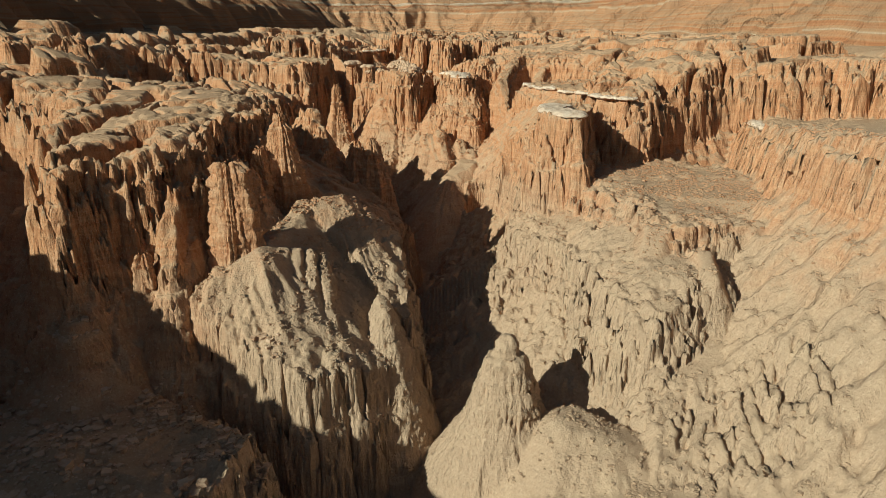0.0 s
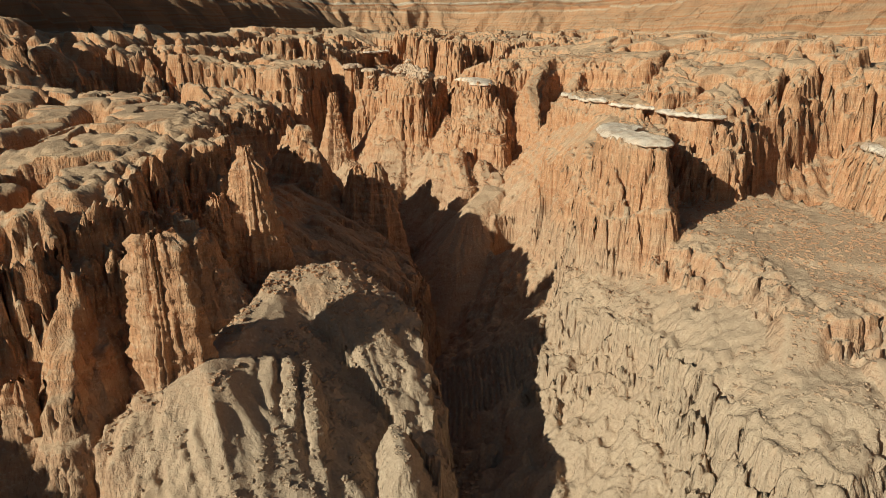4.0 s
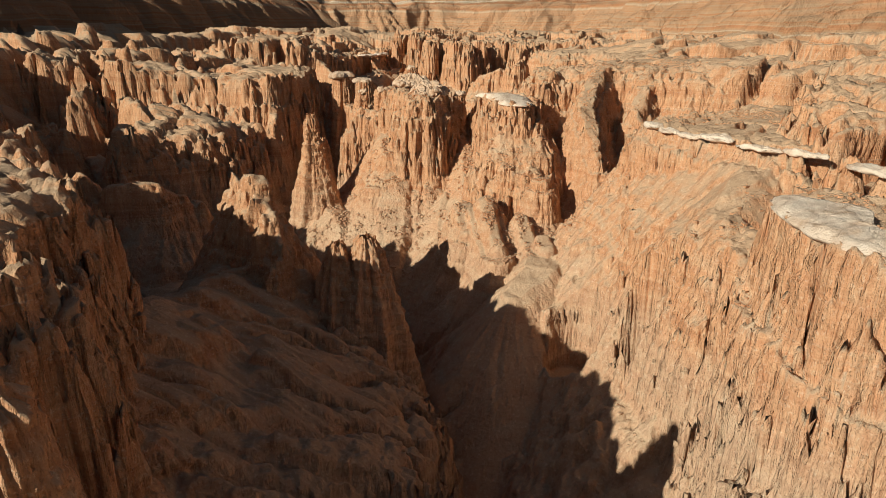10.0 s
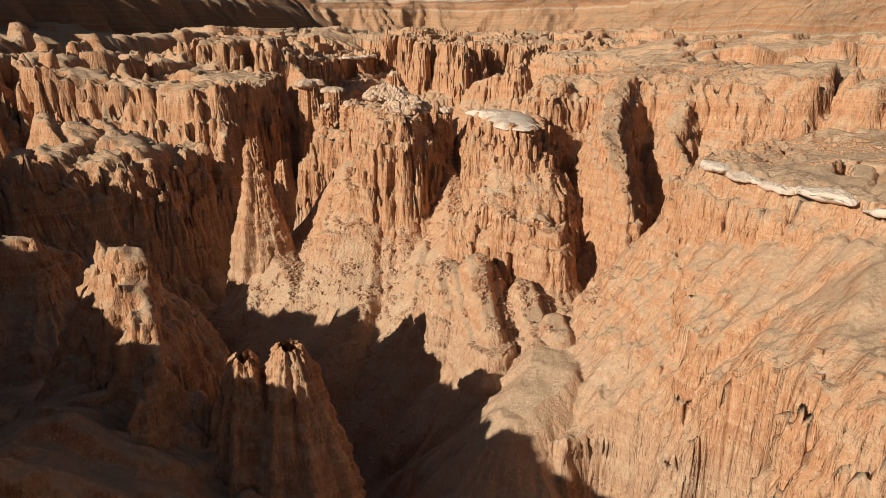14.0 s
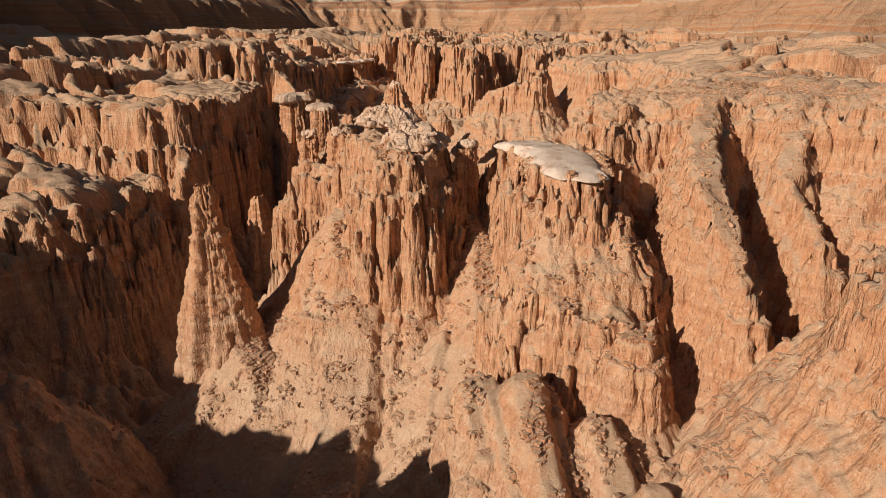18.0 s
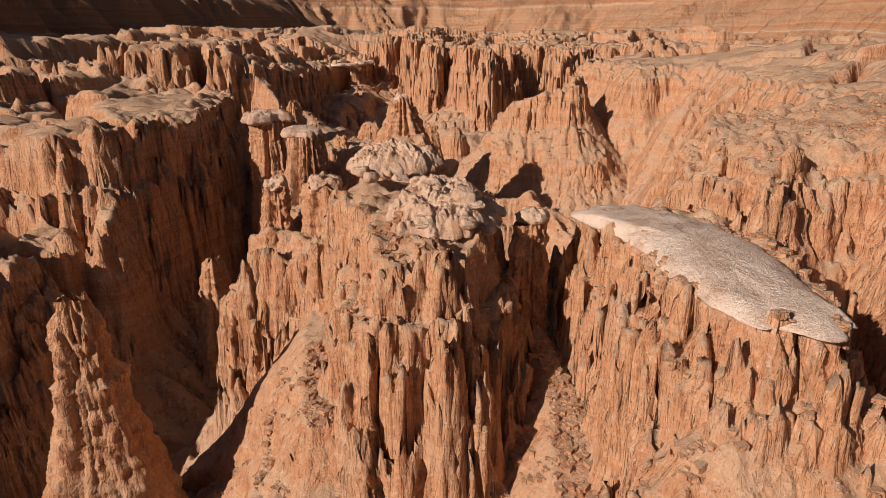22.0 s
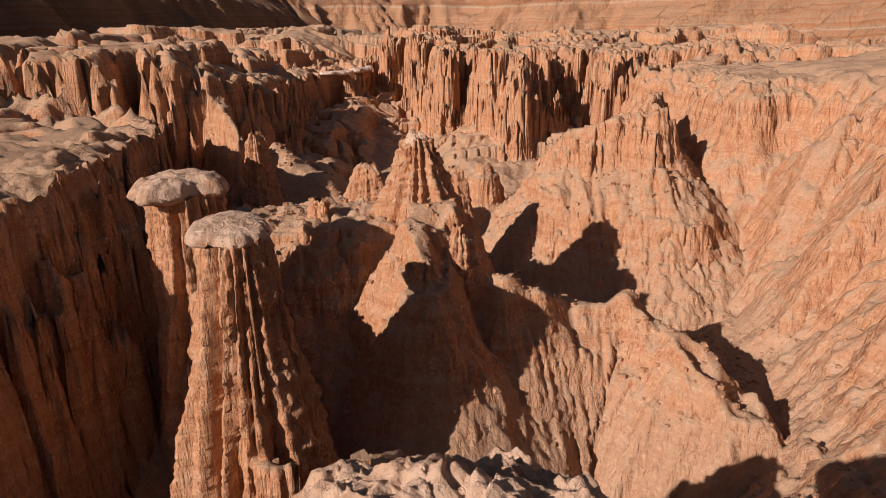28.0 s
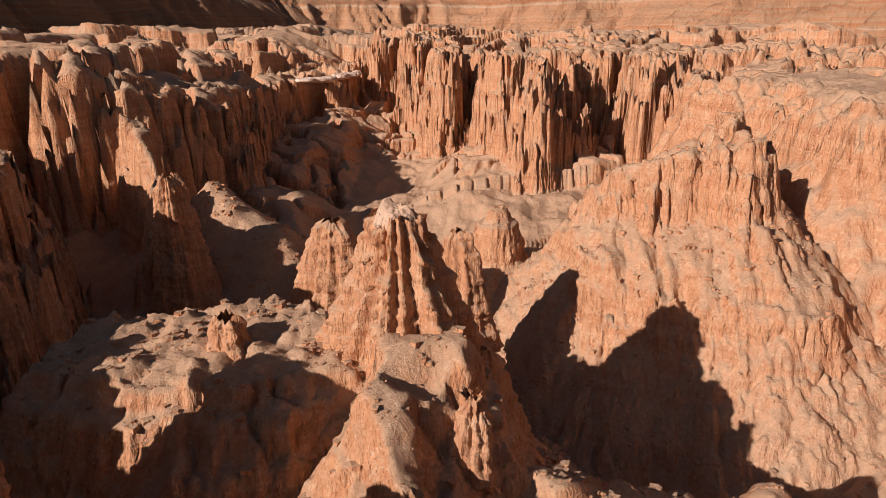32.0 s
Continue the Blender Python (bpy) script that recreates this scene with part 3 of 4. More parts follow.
# foreground and the near mound
i = form("clay_cone", "pale gravelly clay cone with a blunt tip", "rock cone")
spur(i, [(4.4, 38.9, 20.7, 0.3)], 3.3, 0.4, drop=6.0, apron=1.8, blunt=0.5)
spur(0, [(8.8, 36.6, 15.6, 0.9), (11, 35.5, 15.0, 0.9)], 1.0, 0.35, ground=True, blunt=0.8, reach=8.0)
i = form("mound", "grey gravel-covered clay mound with runnels", "mound", "mounds")
mesa(i, [(-9.2, 37.0), (-5.6, 39.0), (-2.6, 42.2), (-2.0, 44.2), (-3.0, 48.5), (-3.6, 54), (-5, 56.5), (-9, 56), (-13, 55), (-17.5, 49), (-18.2, 41.2), (-14, 38.6)], 17.0, 12.0, 7.0, 0.9, wave=0.12, relief=0.15, teeth=0.3, column=0.6, rough=0.4, crown=0.25, crest=[(-16.2, 43.4, 23.6, 0.5), (-13.9, 44.6, 25.2, 0.5), (-12.6, 49, 25.4, 0.5), (-11.8, 52.2, 26.3, 0.4), (-9.0, 53.8, 26.8, 0.4)], slope=0.80, runs=1.7)
spur(0, [(-4.3, 43.2, 20.6, 0.2), (-4.8, 45, 20.8, 0.2)], 3.2, 0.2, ground=True, blunt=0.6, wave=0.2)
for k in range(7):
    spur(0, [(-15.0 + 0.95 * k, 44.2 + 0.35 * k, 24.3 + 0.08 * k * (5 - k), 0.15), (-15.0 + 1.1 * k, 42.4 + 0.1 * k, 22.2 - 0.15 * k, 0.15), (-14.8 + 1.2 * k, 40.6 - 0.15 * k, 20.0 - 0.25 * k, 0.15)], 2.4, 0.5, ground=True, wave=0.3, reach=1.6)
i = form("bench", "shaded gravelly ground with pale stones", "rock bench", "benches")
mesa(i, [(-12.2, 33.5), (-12.6, 30), (-11.5, 20), (-11, 8), (-40, 8), (-40, 36), (-27, 38.5), (-19.5, 38.5), (-15, 36)], 16.6, 9.0, 5.0, 0.9, wave=0.4, tilt=(0.0, -0.08), relief=0.8, teeth=0.6, margin=15)
i = form("slope", "shaded red clay slope falling to the canyon", "rock bench", "benches")
mesa(i, [(-6.2, 70), (-5.2, 74), (-5.6, 79), (-8.4, 82.6), (-11, 87), (-15, 92), (-21, 92), (-26, 80), (-24, 62), (-17, 61), (-11, 64)], 20.0, 7.0, 3.0, 0.8, wave=0.5, relief=0.3, teeth=0.4, crest=[(-20, 62, 26.5, 0.8), (-20.5, 70, 27.5, 0.8), (-19, 78, 25.6, 0.8), (-18.5, 86, 24.5, 1)], slope=0.56, runs=2.2)
i = form("ridge", "shaded red clay ridge running down to the canyon", "ridge", "ridges")
spur(i, [(-19.0, 88.2, 30.6, 0.4), (-17.4, 86.9, 30.6, 0.4), (-15.2, 83.6, 27.2, 0.4), (-12.6, 84.4, 22.4, 0.4)], 2.8, 0.9, wave=0.3, rough=0.8, drop=5.0, apron=1.4, teeth=1.2)

# middle group
i = form("butte", "red fluted clay butte topped with pale rubble", "butte", "buttes")
mesa(i, [(-7.7, 109.8), (-5.7, 109.6), (-4.3, 111.1), (-3.7, 113), (-4.6, 115), (-5.0, 118.6), (-7.6, 120.2), (-9.8, 120.4), (-10.8, 118), (-9.0, 114)], 33.8, 8.5, 4.2, 1.15, wave=0.2, margin=20, relief=0.3, teeth=0.4, column=0.8)
i = form("butte", "fluted red clay shoulder with small capped knobs", "butte", "buttes")
mesa(i, [(-15.2, 119.0), (-12, 118.2), (-9.5, 118.5), (-10, 123.5), (-14.4, 125)], 31.5, 10.0, 5.0, 1.0, wave=0.25, margin=20, relief=0.2, uneven=0.0, teeth=0.5, column=0.75)
spur(0, [(-11.2, 115.2, 27.8, 0.6), (-10, 114, 29.0, 1.4)], 1.5, 0.45, ground=True, wave=0.6)
i = form("fin", "orange clay fin with a fluted face under a pale slab", "rock fin", "fins")
mesa(i, [(-0.6, 115.6), (0.4, 112), (0.9, 108), (1.9, 105.2), (3.8, 104.6), (4.9, 107.4), (6.0, 112), (4.3, 116.3)], 33.4, 7.0, 4.6, 1.2, wave=0.12, margin=20, teeth=0.2, relief=0.05)
i = form("fin", "lower fluted orange tier below the slab-topped fin", "rock fin", "fins")
mesa(i, [(-0.9, 104.4), (0.0, 101.6), (2.2, 100.6), (4.2, 99.8), (5.4, 101.2), (6.8, 104), (6, 108), (0, 110)], 29.0, 4.5, 4.0, 1.2, wave=0.15, margin=20, relief=0.2, teeth=0.7, crest=[(2.0, 105.2, 31.4, 0.5), (4.4, 104.8, 31.2, 0.5)], slope=0.85)
i = form("fin", "low orange clay tower below the fin", "rock fin", "fins")
spur(i, [(4.6, 99.5, 27.3, 0.5)], 4.0, 0.5, drop=3.5, apron=1.3, blunt=0.3)
spur(0, [(-9.8, 114.5, 29.2, 2.0), (-8.9, 109.2, 27.6, 1.2), (-9.1, 105.5, 23.0, 1.3), (-10, 101, 18.6, 1.3)], 1.3, 0.45, ground=True, wave=0.8, rough=0.7)
spur(0, [(-2.4, 114.5, 29.6, 0.5), (-1.6, 110, 28.0, 0.6), (-1.8, 105.5, 25.6, 0.6)], 1.0, 0.3, ground=True, wave=0.3, reach=8)
i = form("knob", "small rough clay hump on the debris slope", "rock knob", "knobs")
spur(i, [(-11.2, 111.6, 27.6, 0.3), (-10.8, 108.6, 25.6, 0.5)], 2.2, 0.5, drop=3.0, apron=1.1, blunt=0.4)
spur(0, [(-4, 106, 24.8, 0.5), (-4.6, 101, 21.0, 0.6)], 1.05, 0.3, ground=True, wave=0.8)
spur(0, [(-16.5, 109.6, 22.4, 0.8), (-14.8, 107.6, 21.8, 0.8), (-13.2, 103.6, 18.6, 0.8)], 1.0, 0.4, ground=True, wave=0.4)
for kx, ky, kz, kl in ((-0.4, 98.4, 25.9, 4.6), (-2.4, 99.6, 25.0, 2.5), (2.6, 97.2, 24.7, 2.6), (4.0, 93.8, 23.9, 0.8), (5.4, 95.0, 23.5, 0.8)):
    i = form("knob", "rounded grey clay knob", "rock knob", "knobs")
    spur(i, [(kx, ky, kz, 0.4), (kx + 0.15 * kl, ky - kl, kz - 0.62 * kl, 0.5)], 3.0, 0.2, drop=4.0, apron=1.4, blunt=0.6)
spur(0, [(1, 87.4, 21.2, 0.5), (3.5, 90, 22.4, 1), (4, 94, 22.6, 1)], 1.0, 0.3, ground=True)

for qx, qy, qr, qz in ((8.2, 79.4, 1.0, 16.5), (5.0, 83.6, 1.5, 16.0), (13.8, 53.6, 0.35, 17.6)):
    q2 = (GX - qx) ** 2 + ((GY - qy) * 0.8) ** 2
    HEIGHT[:] = np.where(q2 < 4 * qr * qr, HEIGHT + (np.minimum(HEIGHT, qz) - HEIGHT) * smooth(-q2, -2.2 * qr * qr, -0.9 * qr * qr), HEIGHT)

# beyond the middle group
i = form("fin", "fluted red clay fin joining the two capped columns", "rock fin", "fins")
spur(i, [(-19.2, 142, 30.3, 0.9), (-17, 138.6, 29.6, 0.7), (-15.4, 136, 30.4, 1.0), (-14.2, 134, 26, 0.8)], 5.5, 0.8, drop=13.0, teeth=1.0, wave=0.2)
i = form("ridge", "grey-tan clay ridge with runnels", "ridge", "ridges")
spur(i, [(-5, 146, 28.0, 0.4), (-1, 147.2, 26.5, 0.5), (2.4, 146.9, 26.6, 0.5), (4.6, 143.6, 25.0, 0.8), (6.4, 141.0, 23.6, 0.8)], 1.45, 0.45, wave=0.6, rough=0.8, teeth=0.8, runs=1.4)
i = form("mound", "red clay mound with a broken top", "mound", "mounds")
spur(i, [(-8.8, 143.4, 30.3, 0.25), (-9.3, 145.6, 31.4, 0.6), (-8.4, 147.4, 31.6, 0.9), (-9, 150, 31.8, 1.1)], 2.0, 0.7, teeth=0.8, drop=6.0, apron=1.2, wave=0.3)
i = form("mound", "low gravelly clay flat beside the spire", "mound", "mounds")
mesa(i, [(-21.5, 149), (-18, 148), (-14, 147.6), (-10.5, 148), (-10.5, 151), (-14, 153.5), (-21, 152.5)], 30.0, 3.0, 1.6, 0.9, wave=0.25, relief=0.1, teeth=0.0, column=0.4, margin=15, tilt=(0.04, 0.06))
i = form("mound", "smooth tan gravel slope", "mound", "mounds")
spur(i, [(-22.4, 171, 31.0, 0.5), (-18.4, 168.4, 28.8, 0.8)], 0.85, 0.3, rough=0.5, wave=0.3)
i = form("knob", "rough lit clay knob behind the rubble", "rock knob", "knobs")
spur(i, [(-9.6, 125.0, 32.2, 0.3), (-9.1, 126.2, 31.6, 0.3)], 2.6, 0.5, drop=4.0, apron=1.5, blunt=0.4, teeth=0.5)
i = form("knob", "rounded red clay knob", "rock knob", "knobs")
spur(i, [(-3.9, 173.5, 28.6, 0.5)], 3.5, 0.3, drop=3.5, apron=1.2, blunt=0.5)


# ---- slots and gullies that break the tops and rims ----
def dissect(x0, x1, y0, y1, depth, scale, above, seed, width=0.2, run=None, edge=3.0):
    """Cuts narrow branching slots into high ground; run draws them out along one direction."""
    win = window(x0 - edge, x1 + edge, y0 - edge, y1 + edge)
    px, py, h = GX[win], GY[win], HEIGHT[win]
    inside = smooth(px, x0 - edge, x0 + edge) * smooth(-px, -x1 - edge, -x1 + edge) * smooth(py, y0 - edge, y0 + edge) * smooth(-py, -y1 - edge, -y1 + edge)
    bend = min(1.6, 0.2 * scale)
    bx, by = px + bend * grad_noise(px / 4, py / 4, seed + 5), py + bend * grad_noise(px / 4, py / 4, seed + 6)
    if run:
        u, v = (bx * -run[1] + by * run[0]) / scale, (bx * run[0] + by * run[1]) / (3.5 * scale)
    else:
        u, v = bx / scale, by / scale
    n = np.abs(grad_noise(u, v, seed)) + 0.12 * np.abs(grad_noise(u * 3.1, v * 3.1, seed + 1))
    wide = width * (1.0 + 0.7 * grad_noise(px / 13, py / 13, seed + 2))
    slot = np.clip(1 - n / np.maximum(wide, 0.04), 0, 1)
    slot = smooth(slot, 0.0, 0.75)
    small = np.abs(grad_noise(u * 2.3 + 5, v * 2.3, seed + 3))
    slot = np.maximum(slot, 0.14 * smooth(1 - small / 0.14, 0.0, 0.8))
    cut = depth * slot * inside * smooth(h, above, above + 2.5)
    h -= np.minimum(cut, np.maximum(h - above, 0) * 0.92)


def terraced(x0, x1, y0, y1, step, scale, above, seed, edge=8.0):
    """Breaks high ground into low fluted scarps, one behind the other."""
    win = window(x0 - edge, x1 + edge, y0 - edge, y1 + edge)
    px, py, h = GX[win], GY[win], HEIGHT[win]
    inside = smooth(px, x0 - edge, x0 + edge) * smooth(-px, -x1 - edge, -x1 + edge) * smooth(py, y0 - edge, y0 + edge) * smooth(-py, -y1 - edge, -y1 + edge)
    n = 2.2 * fbm(px / scale, py / scale, 3, seed) + (1.6 * COLUMN[win] + RILL[win]) * 1.6 / scale + 0.012 * WAVE[win] * 20 / scale
    part_way = n - np.floor(n)
    lift = np.floor(n) + smooth(part_way, 0.0, 0.11) - 0.35 * smooth(part_way, 0.11, 0.95)
    h += step * np.clip(lift, -2.5, 1.5) * inside * smooth(h, above, above + 3)


terraced(-130, -46, 78, 170, 3.2, 26.0, 29.0, 811)
terraced(-120, -30, 170, 330, 3.0, 24.0, 30.0, 821)
terraced(-30, 70, 222, 330, 2.0, 22.0, 33.0, 831)
terraced(30, 70, 84, 214, 1.6, 22.0, 33.0, 841)
dissect(-78, -23, 46, 92, 6.0, 10.0, 25.0, 401)
dissect(-80, -33, 88, 166, 6.0, 14.0, 22.0, 411, width=0.2)
dissect(-62, -19, 174, 246, 10.0, 12.0, 23.0, 421, width=0.17)
dissect(-16, 62, 192, 236, 10.0, 7.0, 26.0, 431, width=0.26)
dissect(17, 62, 66, 108, 3.5, 9.0, 29.5, 441, width=0.16)
dissect(14, 62, 108, 156, 3.0, 10.0, 30.0, 451, width=0.16, run=(-0.95, -0.3))
dissect(14.5, 25, 31, 37.5, 0.8, 1.0, 8.0, 481, width=0.18, run=(-0.25, -0.97), edge=1.5)
dissect(9, 19, 78, 106, 0.25, 2.0, 14.0, 491, width=0.34, run=(-0.92, -0.35), edge=1.5)
dissect(6, 20, 108, 166, 0.15, 2.1, 17.0, 493, width=0.32, run=(-0.95, -0.2), edge=1.5)
dissect(-20, -3, 58, 101, 0.9, 2.4, 11.0, 495, width=0.34, run=(0.9, 0.3), edge=1.5)
dissect(-30, -12, 112, 140, 1.0, 2.2, 14.0, 497, width=0.3, run=(0.9, -0.2), edge=1.5)

# ---- meshes from the sheet ----
def mesh_from(name, verts, faces, material, smooth_shade=True):
    me = bpy.data.meshes.new(name)
    me.vertices.add(len(verts))
    me.vertices.foreach_set("co", np.ascontiguousarray(verts, np.float32).ravel())
    k = faces.shape[1]
    me.loops.add(len(faces) * k)
    me.loops.foreach_set("vertex_index", np.ascontiguousarray(faces, np.int32).ravel())
    me.polygons.add(len(faces))
    me.polygons.foreach_set("loop_start", np.arange(0, len(faces) * k, k, dtype=np.int32))
    me.polygons.foreach_set("use_smooth", np.full(len(faces), smooth_shade))
    me.update(calc_edges=True)
    me.materials.append(material)
    return me


def bedded():
    """Pushes steep faces in and out by level beds, so that harder beds stand proud."""
    gy, gx = np.gradient(HEIGHT, YS, XS)
    g = np.sqrt(gx * gx + gy * gy) + 1e-6
    steep = smooth(g, 1.2, 3.0)
    zz = HEIGHT + 0.25 * SOFT
    push = 0.18 * grad_noise(zz * 1.7, GX * 0.15 + GY * 0.1, 201) + 0.17 * grad_noise(zz * 4.1, GX * 0.5 + 3, 207) + 0.12 * grad_noise(GX * 2.3 + GY * 2.9, zz * 2.6, 209) + 0.07 * grad_noise(GX * 4.7 - GY * 5.3, zz * 5.1, 211)
    near = 1 - smooth(np.abs(GX + 3), 70, 90)
    push = push * steep * near
    return GX - push * gx / g, GY - push * gy / g


def whole_pieces(cells):
    """Leaves each form its largest piece; crumbs that lie apart from it go to the ground."""
    parent, size, runs = [], [], []

    def root(n):
        while parent[n] != n:
            parent[n] = parent[parent[n]]
            n = parent[n]
        return n
    last = []
    for j in range(cells.shape[0]):
        row = cells[j]
        cut = np.flatnonzero(np.diff(row)) + 1
        starts, ends = np.concatenate([[0], cut]), np.concatenate([cut, [len(row)]])
        now = []
        for s, e in zip(starts.tolist(), ends.tolist()):
            v = int(row[s])
            if v == 0:
                continue
            n = len(parent)
            parent.append(n)
            size.append(e - s)
            runs.append((j, s, e, v))
            for s2, e2, v2, n2 in last:
                if v2 == v and s2 < e and s < e2:
                    r1, r2 = root(n), root(n2)
                    if r1 != r2:
                        parent[r1] = r2
                        size[r2] += size[r1]
            now.append((s, e, v, n))
        last = now
    best = {}
    for n, (j, s, e, v) in enumerate(runs):
        r = root(n)
        if v not in best or size[r] > size[best[v]]:
            best[v] = r
    for n, (j, s, e, v) in enumerate(runs):
        if root(n) != best[v]:
            cells[j, s:e] = 0


BX, BY = bedded()
POINTS = np.stack([BX, BY, HEIGHT], -1).reshape(-1, 3)
CELL = LABEL[:-1, :-1].copy()
whole_pieces(CELL)
# tops and faces: scraps cut off from their own part go to the other one
UPPER = TOP[:-1, :-1].copy()
BOTH = np.where(CELL > 0, CELL * 2 + UPPER, 0)
KEPT = BOTH.copy()
whole_pieces(KEPT)
UPPER ^= (BOTH > 0) & (KEPT == 0)
BOTH = np.where(CELL > 0, CELL * 2 + UPPER, 0)
KEPT = BOTH.copy()
whole_pieces(KEPT)
CELL[(BOTH > 0) & (KEPT == 0)] = 0
J, I = np.meshgrid(np.arange(NY - 1), np.arange(NX - 1), indexing="ij")
Q = (J * NX + I).astype(np.int32)
for index, (name, label, category, group) in enumerate(FORMS):
    q = Q[CELL == index]
    if len(q) == 0:
        continue
    on_top = UPPER[CELL == index]
    if index and 400 < on_top.sum() < len(q) - 400:
        # a form with a broad top: the top and the fluted face below it are parts
        ob = new(name)
        low_x, low_y = POINTS[q].mean(0)[:2]
        ob.location = (low_x, low_y, POINTS[q][:, 2].min())
        shift = np.array(ob.location)
        for piece, chosen in (("crest" if name in ("spur", "ridge", "buttress", "fin") else "top", on_top), ("fluted_face", ~on_top)):
            faces = np.stack([q, q + 1, q + 1 + NX, q + NX], -1)[chosen]
            used, inverse = np.unique(faces, return_inverse=True)
            child = new(piece, mesh_from(piece, POINTS[used] - shift, inverse.reshape(faces.shape), CLAY))
            child.parent = ob
    else:
        faces = np.stack([q, q + 1, q + 1 + NX, q + NX], -1)
        used, inverse = np.unique(faces, return_inverse=True)
        ob = new(name, mesh_from(name, POINTS[used], inverse.reshape(faces.shape), CLAY))
    if index == 0:
        tagged(ob, "bare red and tan badland ground with gravel slopes", "ground", "", "structure")
    else:
        tagged(ob, label, category, group)


def level(x, y):
    """Height of the sheet at a place."""
    j, i = np.searchsorted(YS, y) - 1, np.searchsorted(XS, x) - 1
    u, v = (x - XS[i]) / (XS[i + 1] - XS[i]), (y - YS[j]) / (YS[j + 1] - YS[j])
    h = HEIGHT
    return float((h[j, i] * (1 - u) + h[j, i + 1] * u) * (1 - v) + (h[j + 1, i] * (1 - u) + h[j + 1, i + 1] * u) * v)


# ---- hills and banded slopes round the place ----
def hills(label, foot, x0, x1, y0, y1, step, steep, bench, seed, material, taper=0.0, base=37.0):
    """Gullied slopes that rise outside a foot line, with hard beds standing out as steps."""
    hx, hy = np.arange(x0, x1, step), np.arange(y0, y1, step)
    px, py = np.meshgrid(hx.astype(np.float32), hy.astype(np.float32))
    d, way = outside(px, py, foot)
    way = way + 6 * grad_noise(px / 25, py / 25, seed)
    gully = 24 * np.abs(grad_noise(way / 34, d / 160, seed + 1)) + 13 * np.abs(grad_noise(way / 12, d / 70, seed + 2)) + 6 * np.abs(grad_noise(way / 5.5, d / 30, seed + 3)) + 2.5 * np.abs(grad_noise(way / 2.8, d / 15, seed + 4))
    e = np.maximum(d - gully + 4, -1.2)
    z = np.where(e < bench / steep, e * steep, bench + (e - bench / steep) * 0.22)
    z = z + 0.6 * np.sin(z * 1.3 + 2 * fbm(px / 60, py / 60, 2, seed + 6)) * smooth(z, 0, 4) + 0.6 * fbm(px / 7, py / 7, 4, seed + 5) * smooth(e, -2, 6)
    z = base + 0.6 + np.minimum(z, 160) - 9 * smooth(-d, -3, 1.8)
    z = z - taper * smooth(px, x1 - 75, x1)
    keep = (d > -1.8)[:-1, :-1]
    j, i = np.meshgrid(np.arange(len(hy) - 1), np.arange(len(hx) - 1), indexing="ij")
    q = (j * len(hx) + i)[keep]
    faces = np.stack([q, q + 1, q + 1 + len(hx), q + len(hx)], -1)
    used, inverse = np.unique(faces, return_inverse=True)
    verts = np.stack([px, py, z], -1).reshape(-1, 3)[used]
    ob = new("hill", mesh_from("hill", verts, inverse.reshape(faces.shape), material))
    return tagged(ob, label, "hill", "", "structure")


hills("banded red and white clay slopes with gullies", [(74, -100), (72, 60), (70, 100), (74, 170), (82, 250), (66, 380), (0, 450), (-60, 440), (-110, 430), (-110, -100)], -90, 300, 40, 620, 1.3, 0.85, 18.0, 141, HILL)
hills("dark gullied clay hills with reddish crests", [(90, -100), (90, 500), (20, 470), (-50, 400), (-84, 300), (-78, 220), (-66, 150), (-74, 90), (-90, 40), (-95, -100)], -300, -30, 30, 620, 1.3, 0.9, 19.0, 163, DARK_HILL, 34.0)


